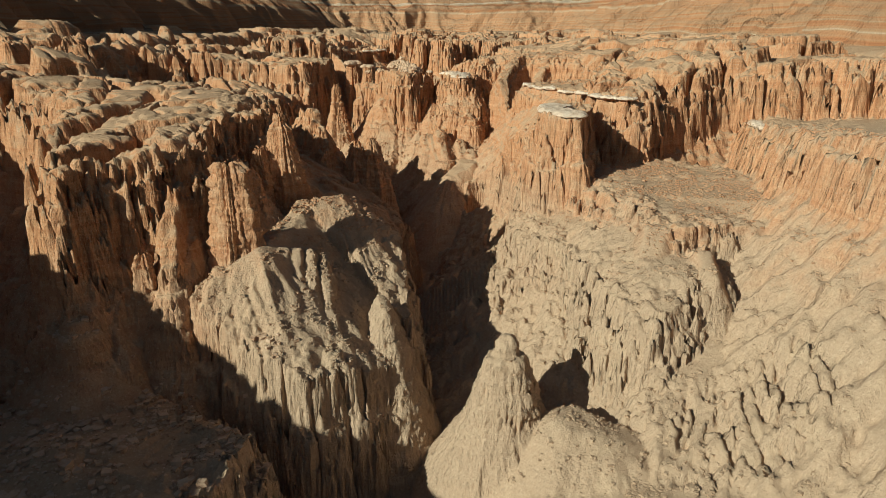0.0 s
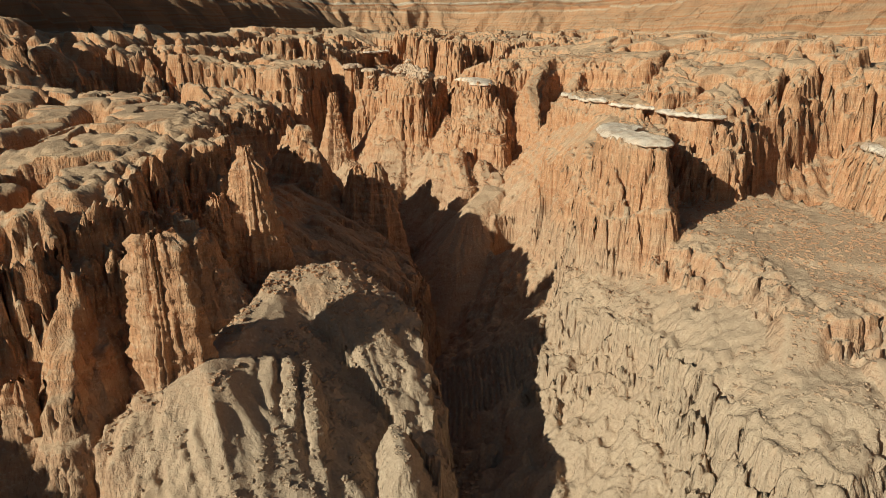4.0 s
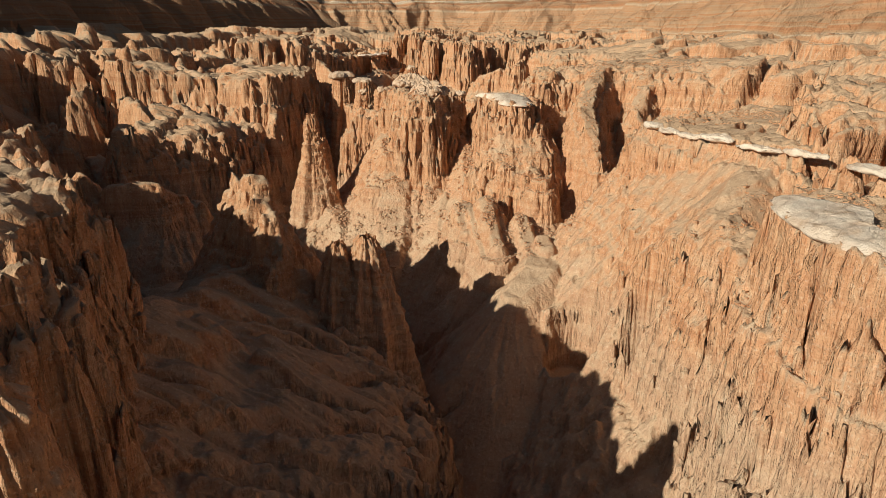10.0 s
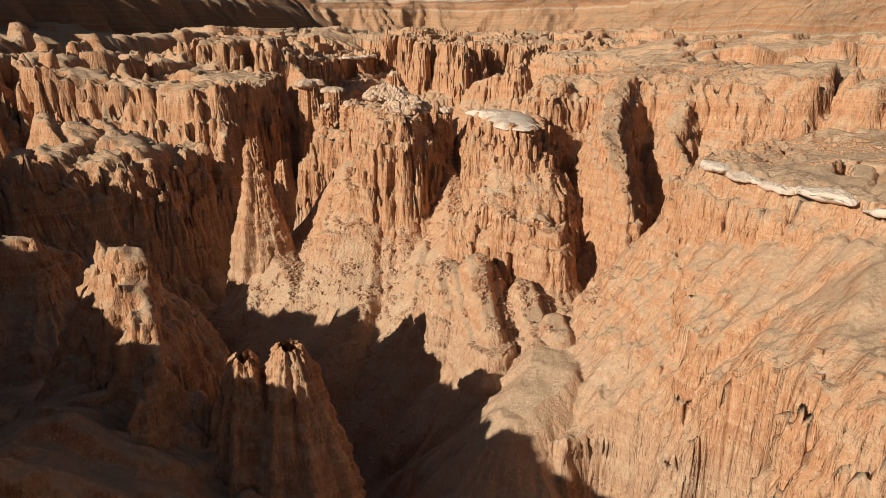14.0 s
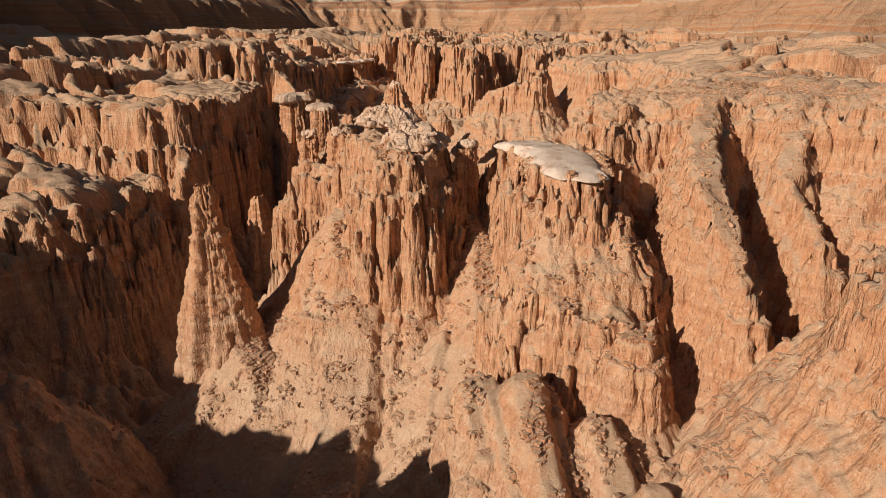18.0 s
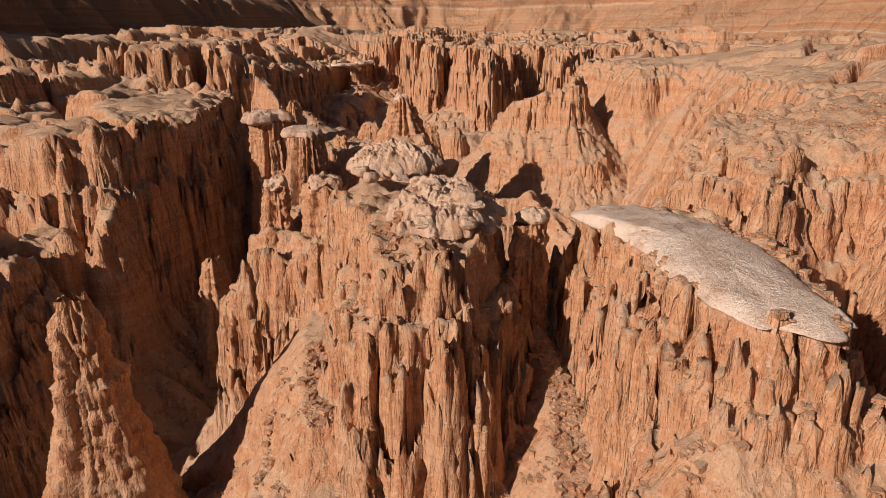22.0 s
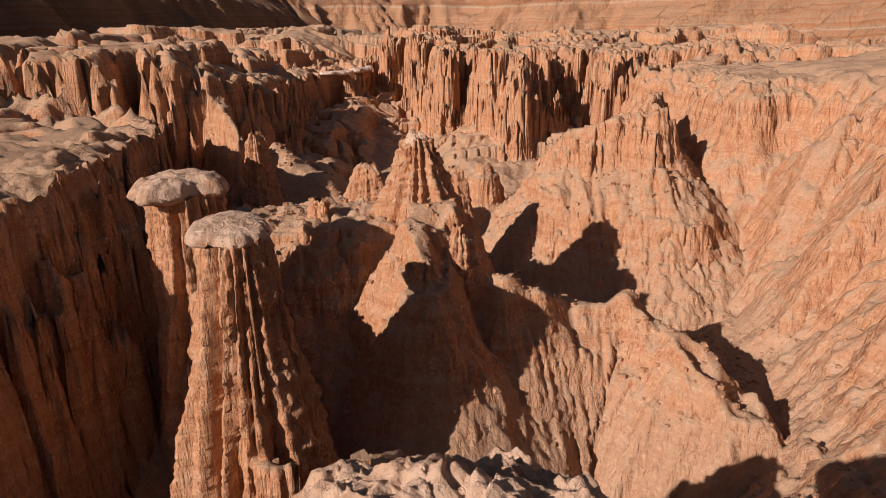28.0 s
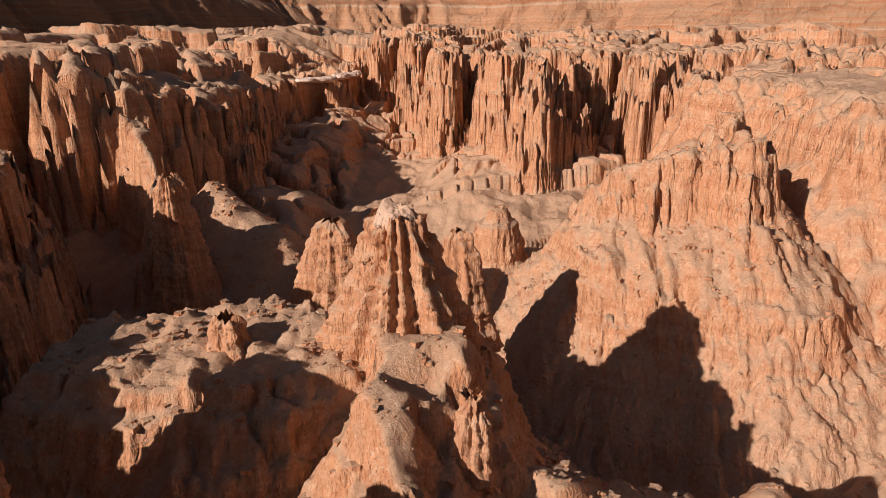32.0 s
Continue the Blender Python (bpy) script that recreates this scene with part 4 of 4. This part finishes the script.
# ---- free-standing spires ----
def column_mesh(name, profile, seed, around=110, rows=150, flute=0.16, squash=1.0, turn=0.0, lean=(0.0, 0.0), ledges=0.12):
    """A fluted clay column. profile: (share of height from the foot, radius); the height is the last entry's."""
    height = profile[-1][2]
    v = np.linspace(0, 1, rows) ** 0.95
    a = np.linspace(0, 2 * math.pi, around, endpoint=False)
    A, V = np.meshgrid(a, v)
    R = np.interp(V, [p[0] for p in profile], [p[1] for p in profile])
    Z = V * height
    mean = float(np.mean([p[1] for p in profile]))
    ca, sa = np.cos(A), np.sin(A)
    wx, wy = mean * ca, mean * sa
    body = 1 + 0.30 * fbm(ca * 1.1 + seed * 1.7, sa * 1.1 + Z * 0.05, 2, seed)
    fl = np.abs(grad_noise(wx / 0.95 + seed * 3.1, wy / 0.95 + Z * 0.03, seed + 3)) + 0.55 * np.abs(grad_noise(wx / 0.45 + seed, wy / 0.45 + Z * 0.06, seed + 5)) + 0.45 * np.abs(grad_noise(wx / 0.24 + seed, wy / 0.24 + Z * 0.15, seed + 6))
    bed = ledges * grad_noise(Z * 1.3 + 0.8 * ca + seed, sa * 1.5, seed + 7) + 0.5 * ledges * grad_noise(Z * 3.6 + 1.5 * sa, ca * 2.0, seed + 9)
    R = R * body + flute * (0.5 + 0.7 * np.minimum(R, 2.2)) * (fl - 0.40) * 1.6 + bed + 0.13 * fbm(wx * 2.2 + Z * 1.7, wy * 2.2 - Z * 1.3, 4, seed + 11)
    R = np.maximum(R, 0.05)
    x0, y0 = R * ca, R * sa * squash
    ct, st = math.cos(turn), math.sin(turn)
    X = x0 * ct - y0 * st + lean[0] * V * height
    Y = x0 * st + y0 * ct + lean[1] * V * height
    Zt = Z + 0.25 * grad_noise(ca * 2 + seed, sa * 2, seed + 13) * smooth(V, 0.9, 1.0)
    verts = np.stack([X, Y, Zt], -1).reshape(-1, 3)
    tip = np.array([[lean[0] * height, lean[1] * height, height + 0.15 * R[-1].mean()]])
    verts = np.concatenate([verts, tip])
    jj, ii = np.meshgrid(np.arange(rows - 1), np.arange(around), indexing="ij")
    p, n = (jj * around + ii).ravel(), (jj * around + (ii + 1) % around).ravel()
    quads = np.stack([p, n, n + around, p + around], -1)
    top = (rows - 1) * around + np.arange(around)
    nxt = (rows - 1) * around + (np.arange(around) + 1) % around
    return verts, quads, np.stack([top, nxt, np.full(around, len(verts) - 1)], -1), rows, around


def column_parts(ob, column, shares, names):
    """The foot, shaft and head of a column, one mesh each, cut at shares of its height."""
    verts, quads, tip, rows, around = column
    cuts = [0] + [int(c * (rows - 1)) for c in shares] + [rows - 1]
    for low, high, name in zip(cuts, cuts[1:], names):
        faces = quads[low * around:high * around]
        if high == rows - 1:
            faces = np.concatenate([faces, np.column_stack([tip, tip[:, 2]])])
        used, inverse = np.unique(faces, return_inverse=True)
        me = mesh_from(name, verts[used], inverse.reshape(faces.shape), CLAY)
        me.validate()
        child = new(name, me)
        child.parent = ob


def slab_mesh(name, outline, thick, seed, dome=0.25, rough=0.12, material=None, n=96, rings=12, fine=0.0, blocks=0.0):
    """A flat cap stone with a ragged edge; outline in metres round its middle."""
    pts = outline
    m = len(pts)
    u = np.linspace(0, m, n, endpoint=False)
    ring = []
    for s in u:
        k = int(s)
        f = s - k
        p0, p1, p2, p3 = (Vector(pts[(k + o) % m]) for o in (-1, 0, 1, 2))
        q = 0.5 * (2 * p1 + (p2 - p0) * f + (2 * p0 - 5 * p1 + 4 * p2 - p3) * f * f + (3 * p1 - p0 - 3 * p2 + p3) * f ** 3)
        ring.append((q.x, q.y))
    ring = np.array(ring)
    c = ring.mean(0)
    jag = 1 + 0.07 * fbm(ring[:, 0] * 1.1 + seed, ring[:, 1] * 1.1, 4, seed)
    ring = c + (ring - c) * jag[:, None]
    shares = [i / rings for i in range(1, rings + 1)]
    layers = []
    for s in shares:
        p = c + (ring - c) * s
        z = thick + dome * (1 - s * s) + rough * fbm(p[:, 0] * 1.3, p[:, 1] * 1.3, 4, seed + 2) - fine * np.abs(fbm(p[:, 0] * 2.1, p[:, 1] * 2.1, 3, seed + 3, 0.6)) - 0.5 * thick * max(0.0, (s - 0.85) / 0.15) ** 2
        if blocks:
            # broken plates lie over one another, each a little step up
            plate = 2.4 * fbm(p[:, 0] * 0.7 + 3, p[:, 1] * 0.7, 3, seed + 5)
            z = z + blocks * (np.floor(plate) + smooth(plate - np.floor(plate), 0.0, 0.12) - plate) + 0.35 * blocks * np.abs(grad_noise(p[:, 0] * 4.3, p[:, 1] * 4.3, seed + 6))
        layers.append(np.column_stack([p, z]))
    for f, s in ((0.4, 1.02), (0.1, 0.96), (-0.1, 0.78), (-0.25, 0.4)):
        p = c + (ring - c) * s
        z = thick * f + 0.6 * rough * fbm(p[:, 0] * 1.7, p[:, 1] * 1.7, 3, seed + 4)
        layers.append(np.column_stack([p, z]))
    verts = np.concatenate(layers + [np.array([[c[0], c[1], thick + dome]]), np.array([[c[0], c[1], -0.3 * thick]])])
    L = len(layers)
    jj, ii = np.meshgrid(np.arange(L - 1), np.arange(n), indexing="ij")
    p, q = (jj * n + ii).ravel(), (jj * n + (ii + 1) % n).ravel()
    me = mesh_from(name, verts, np.stack([p, p + n, q + n, q], -1), material or SLAB)
    bm = bmesh.new()
    bm.from_mesh(me)
    bm.verts.ensure_lookup_table()
    for a in range(n):
        b = (a + 1) % n
        bm.faces.new((bm.verts[a], bm.verts[b], bm.verts[L * n])).smooth = True
        bm.faces.new((bm.verts[(L - 1) * n + b], bm.verts[(L - 1) * n + a], bm.verts[L * n + 1])).smooth = True
    bm.to_mesh(me)
    bm.free()
    return me


def spire(name, label, x, y, top, foot, profile, seed, group="spires", **more):
    base = foot - 1.0
    ob = new(name)
    column_parts(ob, column_mesh(name, [(p[0], p[1], top - base) for p in profile], seed, **more), (0.42, 0.84), ("foot", "shaft", "head"))
    ob.location = (x, y, base)
    return tagged(ob, label, "rock spire", group)


def cap(name, label, x, y, z, outline, thick, seed, **more):
    ob = new(name, slab_mesh(name, outline, thick, seed, **more))
    ob.location = (x, y, z)
    return tagged(ob, label, "cap rock", "cap rocks")


def rounded(rx, ry, turn=0.0, seed=1):
    rnd = random.Random(seed)
    out = []
    for k in range(9):
        a = 2 * math.pi * k / 9
        r = rnd.uniform(0.82, 1.15)
        px, py = rx * r * math.cos(a), ry * r * math.sin(a)
        out.append((px * math.cos(turn) - py * math.sin(turn), px * math.sin(turn) + py * math.cos(turn)))
    return out


spire("spire", "tall banded red clay spire with a broken square top", -15.4, 44.8, 31.3, 16.0, [(0, 2.3), (0.3, 1.75), (0.6, 1.3), (0.85, 0.98), (0.97, 0.88), (1, 0.6)], 3, squash=0.85, flute=0.34, ledges=0.2)
spire("spire", "twin-legged red clay spire with pale crumbs on its tip", -13.9, 54.5, 33.6, 24.0, [(0, 2.6), (0.4, 1.7), (0.75, 0.95), (0.88, 0.75), (0.93, 0.32), (1, 0.22)], 7, squash=0.8, flute=0.32)
spire("spire", "shorter red clay spire against its taller neighbour", -15.6, 53.6, 30.8, 24.0, [(0, 1.5), (0.6, 0.9), (1, 0.35)], 8, flute=0.3)
spire("spire", "lone red clay spire with a rounded head and thin pale collar", -18.2, 110.6, 31.9, 13.0, [(0, 5.4), (0.305, 3.7), (0.444, 3.0), (0.583, 2.35), (0.722, 1.55), (0.819, 1.05), (0.847, 1.1), (0.861, 0.85), (0.951, 0.7), (1, 0.3)], 11, squash=0.9, flute=0.12, ledges=0.14)
spire("spire", "blunt gravelly clay spire, one of a pair", -9.6, 84.1, 26.9, 16.0, [(0, 3.2), (0.5, 2.2), (0.75, 1.5), (0.92, 0.95), (1, 0.45)], 13, flute=0.24)
spire("spire", "blunt gravelly clay spire, one of a pair", -11.5, 83.8, 26.5, 16.0, [(0, 3.0), (0.5, 2.0), (0.75, 1.4), (0.92, 0.8), (1, 0.4)], 14, flute=0.24)
spire("spire", "tan clay spire with one sunlit flank", -31.6, 115.6, 27.3, 16.0, [(0, 2.8), (0.4, 1.9), (0.8, 1.0), (1, 0.4)], 15)
spire("spire", "red fluted clay spire with a pale broken crown", -9.3, 150.2, 34.7, 26.0, [(0, 4.2), (0.3, 3.0), (0.6, 1.8), (0.85, 0.95), (1, 0.6)], 17, flute=0.34, ledges=0.2)
spire("spire", "small clay spire beside the crowned one", -7.1, 145.7, 31.0, 26.0, [(0, 1.1), (0.6, 0.7), (1, 0.25)], 18)
spire("spire", "fluted red clay column under a pale cap", -19.2, 142.0, 33.7, 16.0, [(0, 3.0), (0.3, 2.2), (0.7, 1.5), (1, 1.25)], 19, flute=0.34)
spire("spire", "fluted red clay column under a pale cap", -15.2, 136.0, 33.5, 15.0, [(0, 5.0), (0.3, 3.6), (0.6, 2.3), (0.85, 1.35), (1, 1.0)], 20, flute=0.34)
spire("spire", "slim red clay column under a small pale cap", -2.4, 114.2, 33.6, 25.0, [(0, 1.5), (0.4, 0.9), (1, 0.6)], 21, flute=0.3)
spire("spire", "short clay column with a greenish cap", -13.9, 121.4, 33.2, 29.0, [(0, 1.4), (0.5, 0.7), (1, 0.55)], 22)
spire("spire", "short clay column with a rubbly cap", -11.3, 120.4, 33.5, 29.0, [(0, 1.5), (0.5, 1.0), (1, 0.85)], 23)

for sx, sy, top, foot, r, seed in ((-7.9, 150.2, 31.6, 26.0, 0.55, 61), (-6.9, 148.8, 30.6, 24.0, 0.8, 62), (-7.0, 160.6, 31.0, 26.0, 0.8, 63), (-13.6, 163.0, 30.8, 27.0, 1.0, 64), (-22.5, 164.4, 33.0, 25.0, 0.7, 65), (-15.0, 150.0, 31.3, 29.0, 0.5, 66), (-10.2, 150.0, 33.3, 28.0, 0.45, 67), (-8.4, 151.0, 33.7, 28.0, 0.5, 68), (-20.7, 129.9, 26.4, 19.0, 0.8, 69), (-21.2, 42.2, 25.3, 17.5, 0.62, 70)):
    spire("spire", "slim red clay pinnacle with a rounded head", sx, sy, top, foot, [(0, 2.3 * r), (0.4, 1.6 * r), (0.8, 1.05 * r), (0.95, 0.75 * r), (1, 0.4 * r)], seed, flute=0.26, around=80, rows=90)
cap("cap_rock", "pale broken crown on the fluted spire", -9.3, 150.2, 34.4, rounded(0.75, 0.6, 0.4, 21), 0.3, 38, dome=0.35, rough=0.3, fine=0.1, material=RUBBLE)
cap("cap_rock", "broad pale domed cap slab on a clay column", -19.5, 142.0, 33.6, [(-1.9, 0.4), (-1.7, -1.2), (-0.8, -2.1), (0.4, -1.8), (1.0, -0.9), (2.0, -0.5), (1.9, 0.8), (1.0, 1.9), (-0.4, 2.5), (-1.4, 1.7)], 0.6, 31, dome=0.35, rough=0.12, fine=0.03, n=160, rings=30, material=CAPGREY)
cap("cap_rock", "pale cap slab tilted on a clay column", -15.7, 136.6, 33.3, rounded(1.35, 1.9, 0.3, 5), 0.45, 32, dome=0.25, rough=0.06, fine=0.05, n=160, rings=30, material=CAPGREY)
cap("cap_rock", "small pale cap stone on a slim column", -2.4, 114.2, 33.5, rounded(0.68, 0.8, 0.2, 6), 0.3, 33, dome=0.12, rough=0.2, material=RUBBLE)
cap("cap_rock", "small greenish cap stone", -13.9, 121.4, 33.05, rounded(0.6, 0.7, 0.2, 7), 0.3, 34, dome=0.1, rough=0.25, material=RUBBLE)
cap("cap_rock", "small rubbly cap stone", -11.3, 120.4, 33.4, rounded(0.9, 0.8, 0.2, 8), 0.35, 35, dome=0.1, rough=0.3, material=RUBBLE)
cap("cap_rock", "long pale slab on the crest of the fin", 2.2, 109.8, 33.2, [(-2.7, 5.8), (-1.5, 2.0), (-1.2, -1.5), (-0.3, -4.6), (1.8, -5.1), (2.2, -2.5), (2.4, 1.4), (0.6, 6.2)], 0.35, 36, dome=0.35, rough=0.05)
cap("roof_slab", "clay roof left over an undercut pocket", 9.2, 78.4, 19.2, rounded(1.3, 0.8, -1.0, 13), 1.0, 52, dome=0.4, rough=0.3, material=CLAY)
cap("cap_rock", "bright pale broken slab on top of the butte", 12.4, 66.4, 32.2, [(-0.6, 6.2), (-2.2, 3.0), (-2.3, -0.6), (-1.4, -3.4), (0.9, -4.9), (1.7, -3.0), (0.4, -1.2), (0.1, 1.2), (1.6, 3.0)], 0.5, 37, dome=0.1)


# ---- level ledges of pale stone along the rims ----
def ledge_line(label, line, z, wide, thick, seed):
    """A run of thin pale slabs that follows a rim, in a few broken lengths."""
    rnd = random.Random(seed)
    for (ax, ay), (bx, by) in zip(line, line[1:]):
        length = math.hypot(bx - ax, by - ay)
        turn = math.atan2(by - ay, bx - ax)
        at = 0.0
        while at < length - 0.8:
            piece = min(rnd.uniform(2.2, 4.5), length - at)
            mx, my = ax + (bx - ax) * (at + piece / 2) / length, ay + (by - ay) * (at + piece / 2) / length
            cap("ledge_slab", label, mx, my, z + rnd.uniform(-0.15, 0.1), rounded(piece * 0.56, wide * rnd.uniform(0.7, 1.1), turn, rnd.randint(1, 999)), thick * rnd.uniform(0.7, 1.2), rnd.randint(1, 99), dome=0.08)
            at += piece + rnd.uniform(0.0, 0.5)


ledge_line("thin pale ledge slab along the canyon rim", [(11.6, 92.9), (12.0, 91), (13.3, 86.8), (14.8, 84), (16.5, 81.7), (18.5, 79)], 33.0, 0.55, 0.28, 5)
ledge_line("thin pale ledge slab on the fluted cliff", [(17.4, 76), (19.4, 71.8), (21.5, 71.8)], 33.0, 0.9, 0.35, 6)
ledge_line("thin pale ledge slab on the tan bluff", [(36.9, 76), (34.8, 69)], 30.0, 0.9, 0.35, 7)
ledge_line("pale ledge slab on the tableland rim", [(-25.4, 213), (-20.6, 222), (-20.8, 230)], 34.4, 1.6, 0.5, 8)


# ---- loose stones ----
def stone_mesh(seed, size):
    """A blunt broken block."""
    rnd = random.Random(seed)
    bm = bmesh.new()
    bmesh.ops.create_icosphere(bm, subdivisions=1, radius=size)
    for v in bm.verts:
        k = rnd.uniform(0.7, 1.15)
        v.co = Vector((v.co.x * k * 1.15, v.co.y * k, v.co.z * k * 0.7))
        for ax in range(3):
            v.co[ax] = max(-size * 0.8, min(size * 0.8, v.co[ax]))
    me = bpy.data.meshes.new("stone")
    bm.to_mesh(me)
    bm.free()
    me.materials.append(RUBBLE)
    return me


def boulders(parent, count, inside, seed, low, high, name="boulder"):
    """Broken blocks lying on a form, as parts of it."""
    bpy.context.view_layer.update()
    rnd = random.Random(seed)
    shapes = [stone_mesh(seed + k, 1.0) for k in range(7)]
    made = 0
    for _ in range(count * 20):
        if made >= count:
            break
        x, y = inside(rnd)
        size = low * (high / low) ** (rnd.random() ** 1.7)
        ob = new(name, rnd.choice(shapes))
        ob.parent = parent
        hit = scene.ray_cast(bpy.context.evaluated_depsgraph_get(), (x, y, 60), (0, 0, -1))
        ob.location = (x, y, (hit[1].z if hit[0] else level(x, y)) + 0.2 * size)
        ob.rotation_euler = (rnd.uniform(-0.4, 0.4), rnd.uniform(-0.4, 0.4), rnd.uniform(0, 6.28))
        ob.scale = (size, size * rnd.uniform(0.7, 1.1), size * rnd.uniform(0.6, 1.0))
        made += 1


def on_line(line, spread):
    def pick(rnd):
        k = rnd.randrange(len(line) - 1)
        (ax, ay), (bx, by) = line[k], line[k + 1]
        s = rnd.random()
        return ax + (bx - ax) * s + rnd.gauss(0, spread), ay + (by - ay) * s + rnd.gauss(0, spread)
    return pick


rubble_butte = [o for o in scene.objects if o.get("label", "") == "red fluted clay butte topped with pale rubble"][0]
cap("rubble_cap", "crumbling pale rubble mound on the butte", -5.4, 113.6, 33.6, [(-2.2, 1.6), (-2.3, -0.6), (-1.6, -2.3), (0.3, -2.4), (1.7, -0.9), (1.2, 1.2), (0.4, 3.0), (-1.2, 3.4)], 0.4, 41, dome=0.9, rough=0.30, n=300, rings=70, fine=0.07, blocks=0.13, material=RUBBLE)
cap("rubble_cap", "rounded tan rubble block behind the mound", -8.0, 120.6, 34.0, [(-1.9, 1.1), (-2.0, -0.7), (-0.6, -1.3), (1.5, -1.0), (2.4, 0.2), (1.2, 1.3)], 0.5, 42, dome=0.8, rough=0.26, n=260, rings=60, fine=0.05, blocks=0.12, material=RUBBLE)
rnd = random.Random(88)
for k in range(16):
    a = rnd.uniform(0, 6.28)
    far_out = rnd.uniform(0.35, 1.0)
    rock = cap("cap_block", "broken flat tan block on the crumbling butte", -5.5 + 1.7 * far_out * math.cos(a), 113.4 + 2.4 * far_out * math.sin(a), 34.75 - 0.75 * far_out ** 2 + rnd.uniform(-0.15, 0.1), rounded(rnd.uniform(0.3, 0.75), rnd.uniform(0.25, 0.55), rnd.uniform(0, 3), 200 + k), rnd.uniform(0.18, 0.38), 210 + k, dome=0.06, rough=0.12, n=48, rings=6, material=RUBBLE)
    rock.rotation_euler = (rnd.uniform(-0.25, 0.25), rnd.uniform(-0.25, 0.25), 0)
for k in range(9):
    rock = cap("cap_block", "broken flat tan block on the crumbling butte", -9.2 + 0.45 * k + rnd.uniform(-0.3, 0.3), 117.9 - 0.12 * k + rnd.uniform(-0.7, 0.7), 34.55 + rnd.uniform(-0.2, 0.2) - 0.05 * k, rounded(rnd.uniform(0.3, 0.7), rnd.uniform(0.25, 0.5), rnd.uniform(0, 3), 240 + k), rnd.uniform(0.18, 0.35), 250 + k, dome=0.06, rough=0.12, n=48, rings=6, material=RUBBLE)
    rock.rotation_euler = (rnd.uniform(-0.25, 0.25), rnd.uniform(-0.25, 0.25), 0)
boulders(rubble_butte, 290, on_line([(-4.8, 112.0), (-5.2, 115), (-6.2, 117.6), (-9, 118.3)], 1.1), 40, 0.04, 0.15)


def scree(name, label, count, x0, x1, y0, y1, seed, low, high, material):
    """Small stones strewn over the gentler slopes, in one mesh."""
    rng = np.random.default_rng(seed)
    x, y = rng.uniform(x0, x1, count * 4), rng.uniform(y0, y1, count * 4)
    i, j = np.searchsorted(XS, x) - 1, np.searchsorted(YS, y) - 1
    gx = (HEIGHT[j, i + 1] - HEIGHT[j, i]) / (XS[i + 1] - XS[i])
    gy = (HEIGHT[j + 1, i] - HEIGHT[j, i]) / (YS[j + 1] - YS[j])
    ok = (np.hypot(gx, gy) < 1.05) & (SOFT[j, i] + 0.5 * LUMP[j, i] > -0.25)
    x, y, i, j, gx, gy = (a[ok][:count] for a in (x, y, i, j, gx, gy))
    z = HEIGHT[j, i] + gx * (x - XS[i]) + gy * (y - YS[j])
    n = len(x)
    size = low * (high / low) ** (rng.random(n) ** 2.5)
    box = np.array([(sx, sy, sz) for sz in (-0.6, 0.6) for sy in (-1, 1) for sx in (-1, 1)], float)
    v = box[None] * rng.uniform(0.55, 1.1, (n, 8, 3))
    a = rng.uniform(0, 6.28, n)
    c, s = np.cos(a)[:, None], np.sin(a)[:, None]
    vx, vy = v[..., 0] * c - v[..., 1] * s, v[..., 0] * s + v[..., 1] * c
    v = np.stack([vx, vy, v[..., 2] + 0.2], -1) * size[:, None, None] + np.stack([x, y, z], -1)[:, None]
    quad = np.array([(0, 2, 3, 1), (4, 5, 7, 6), (0, 1, 5, 4), (2, 6, 7, 3), (0, 4, 6, 2), (1, 3, 7, 5)])
    faces = (np.arange(n)[:, None, None] * 8 + quad[None]).reshape(-1, 4)
    ob = new(name, mesh_from(name, v.reshape(-1, 3), faces, material, False))
    return tagged(ob, label, "stones", "", "stuff")


scree("scree", "small tan stones strewn over the debris slopes", 16000, -22, 8, 92, 113, 71, 0.03, 0.17, CLAY)
scree("scree", "pale stones on the shaded ground", 2600, -36, -10, 20, 40, 76, 0.05, 0.32, CAPGREY)
scree("scree", "grey gravel over the near mound", 7000, -18, 0, 30, 57, 72, 0.03, 0.16, CLAY)
scree("scree", "small stones on the sunlit bench and gullies", 11000, 4, 34, 28, 80, 73, 0.03, 0.16, CLAY)
scree("scree", "small stones on the ridge and basin", 9000, -24, 14, 124, 176, 74, 0.03, 0.18, CLAY)
scree("scree", "stones on the right-hand gully slopes", 7000, 4, 24, 92, 128, 75, 0.03, 0.13, CLAY)
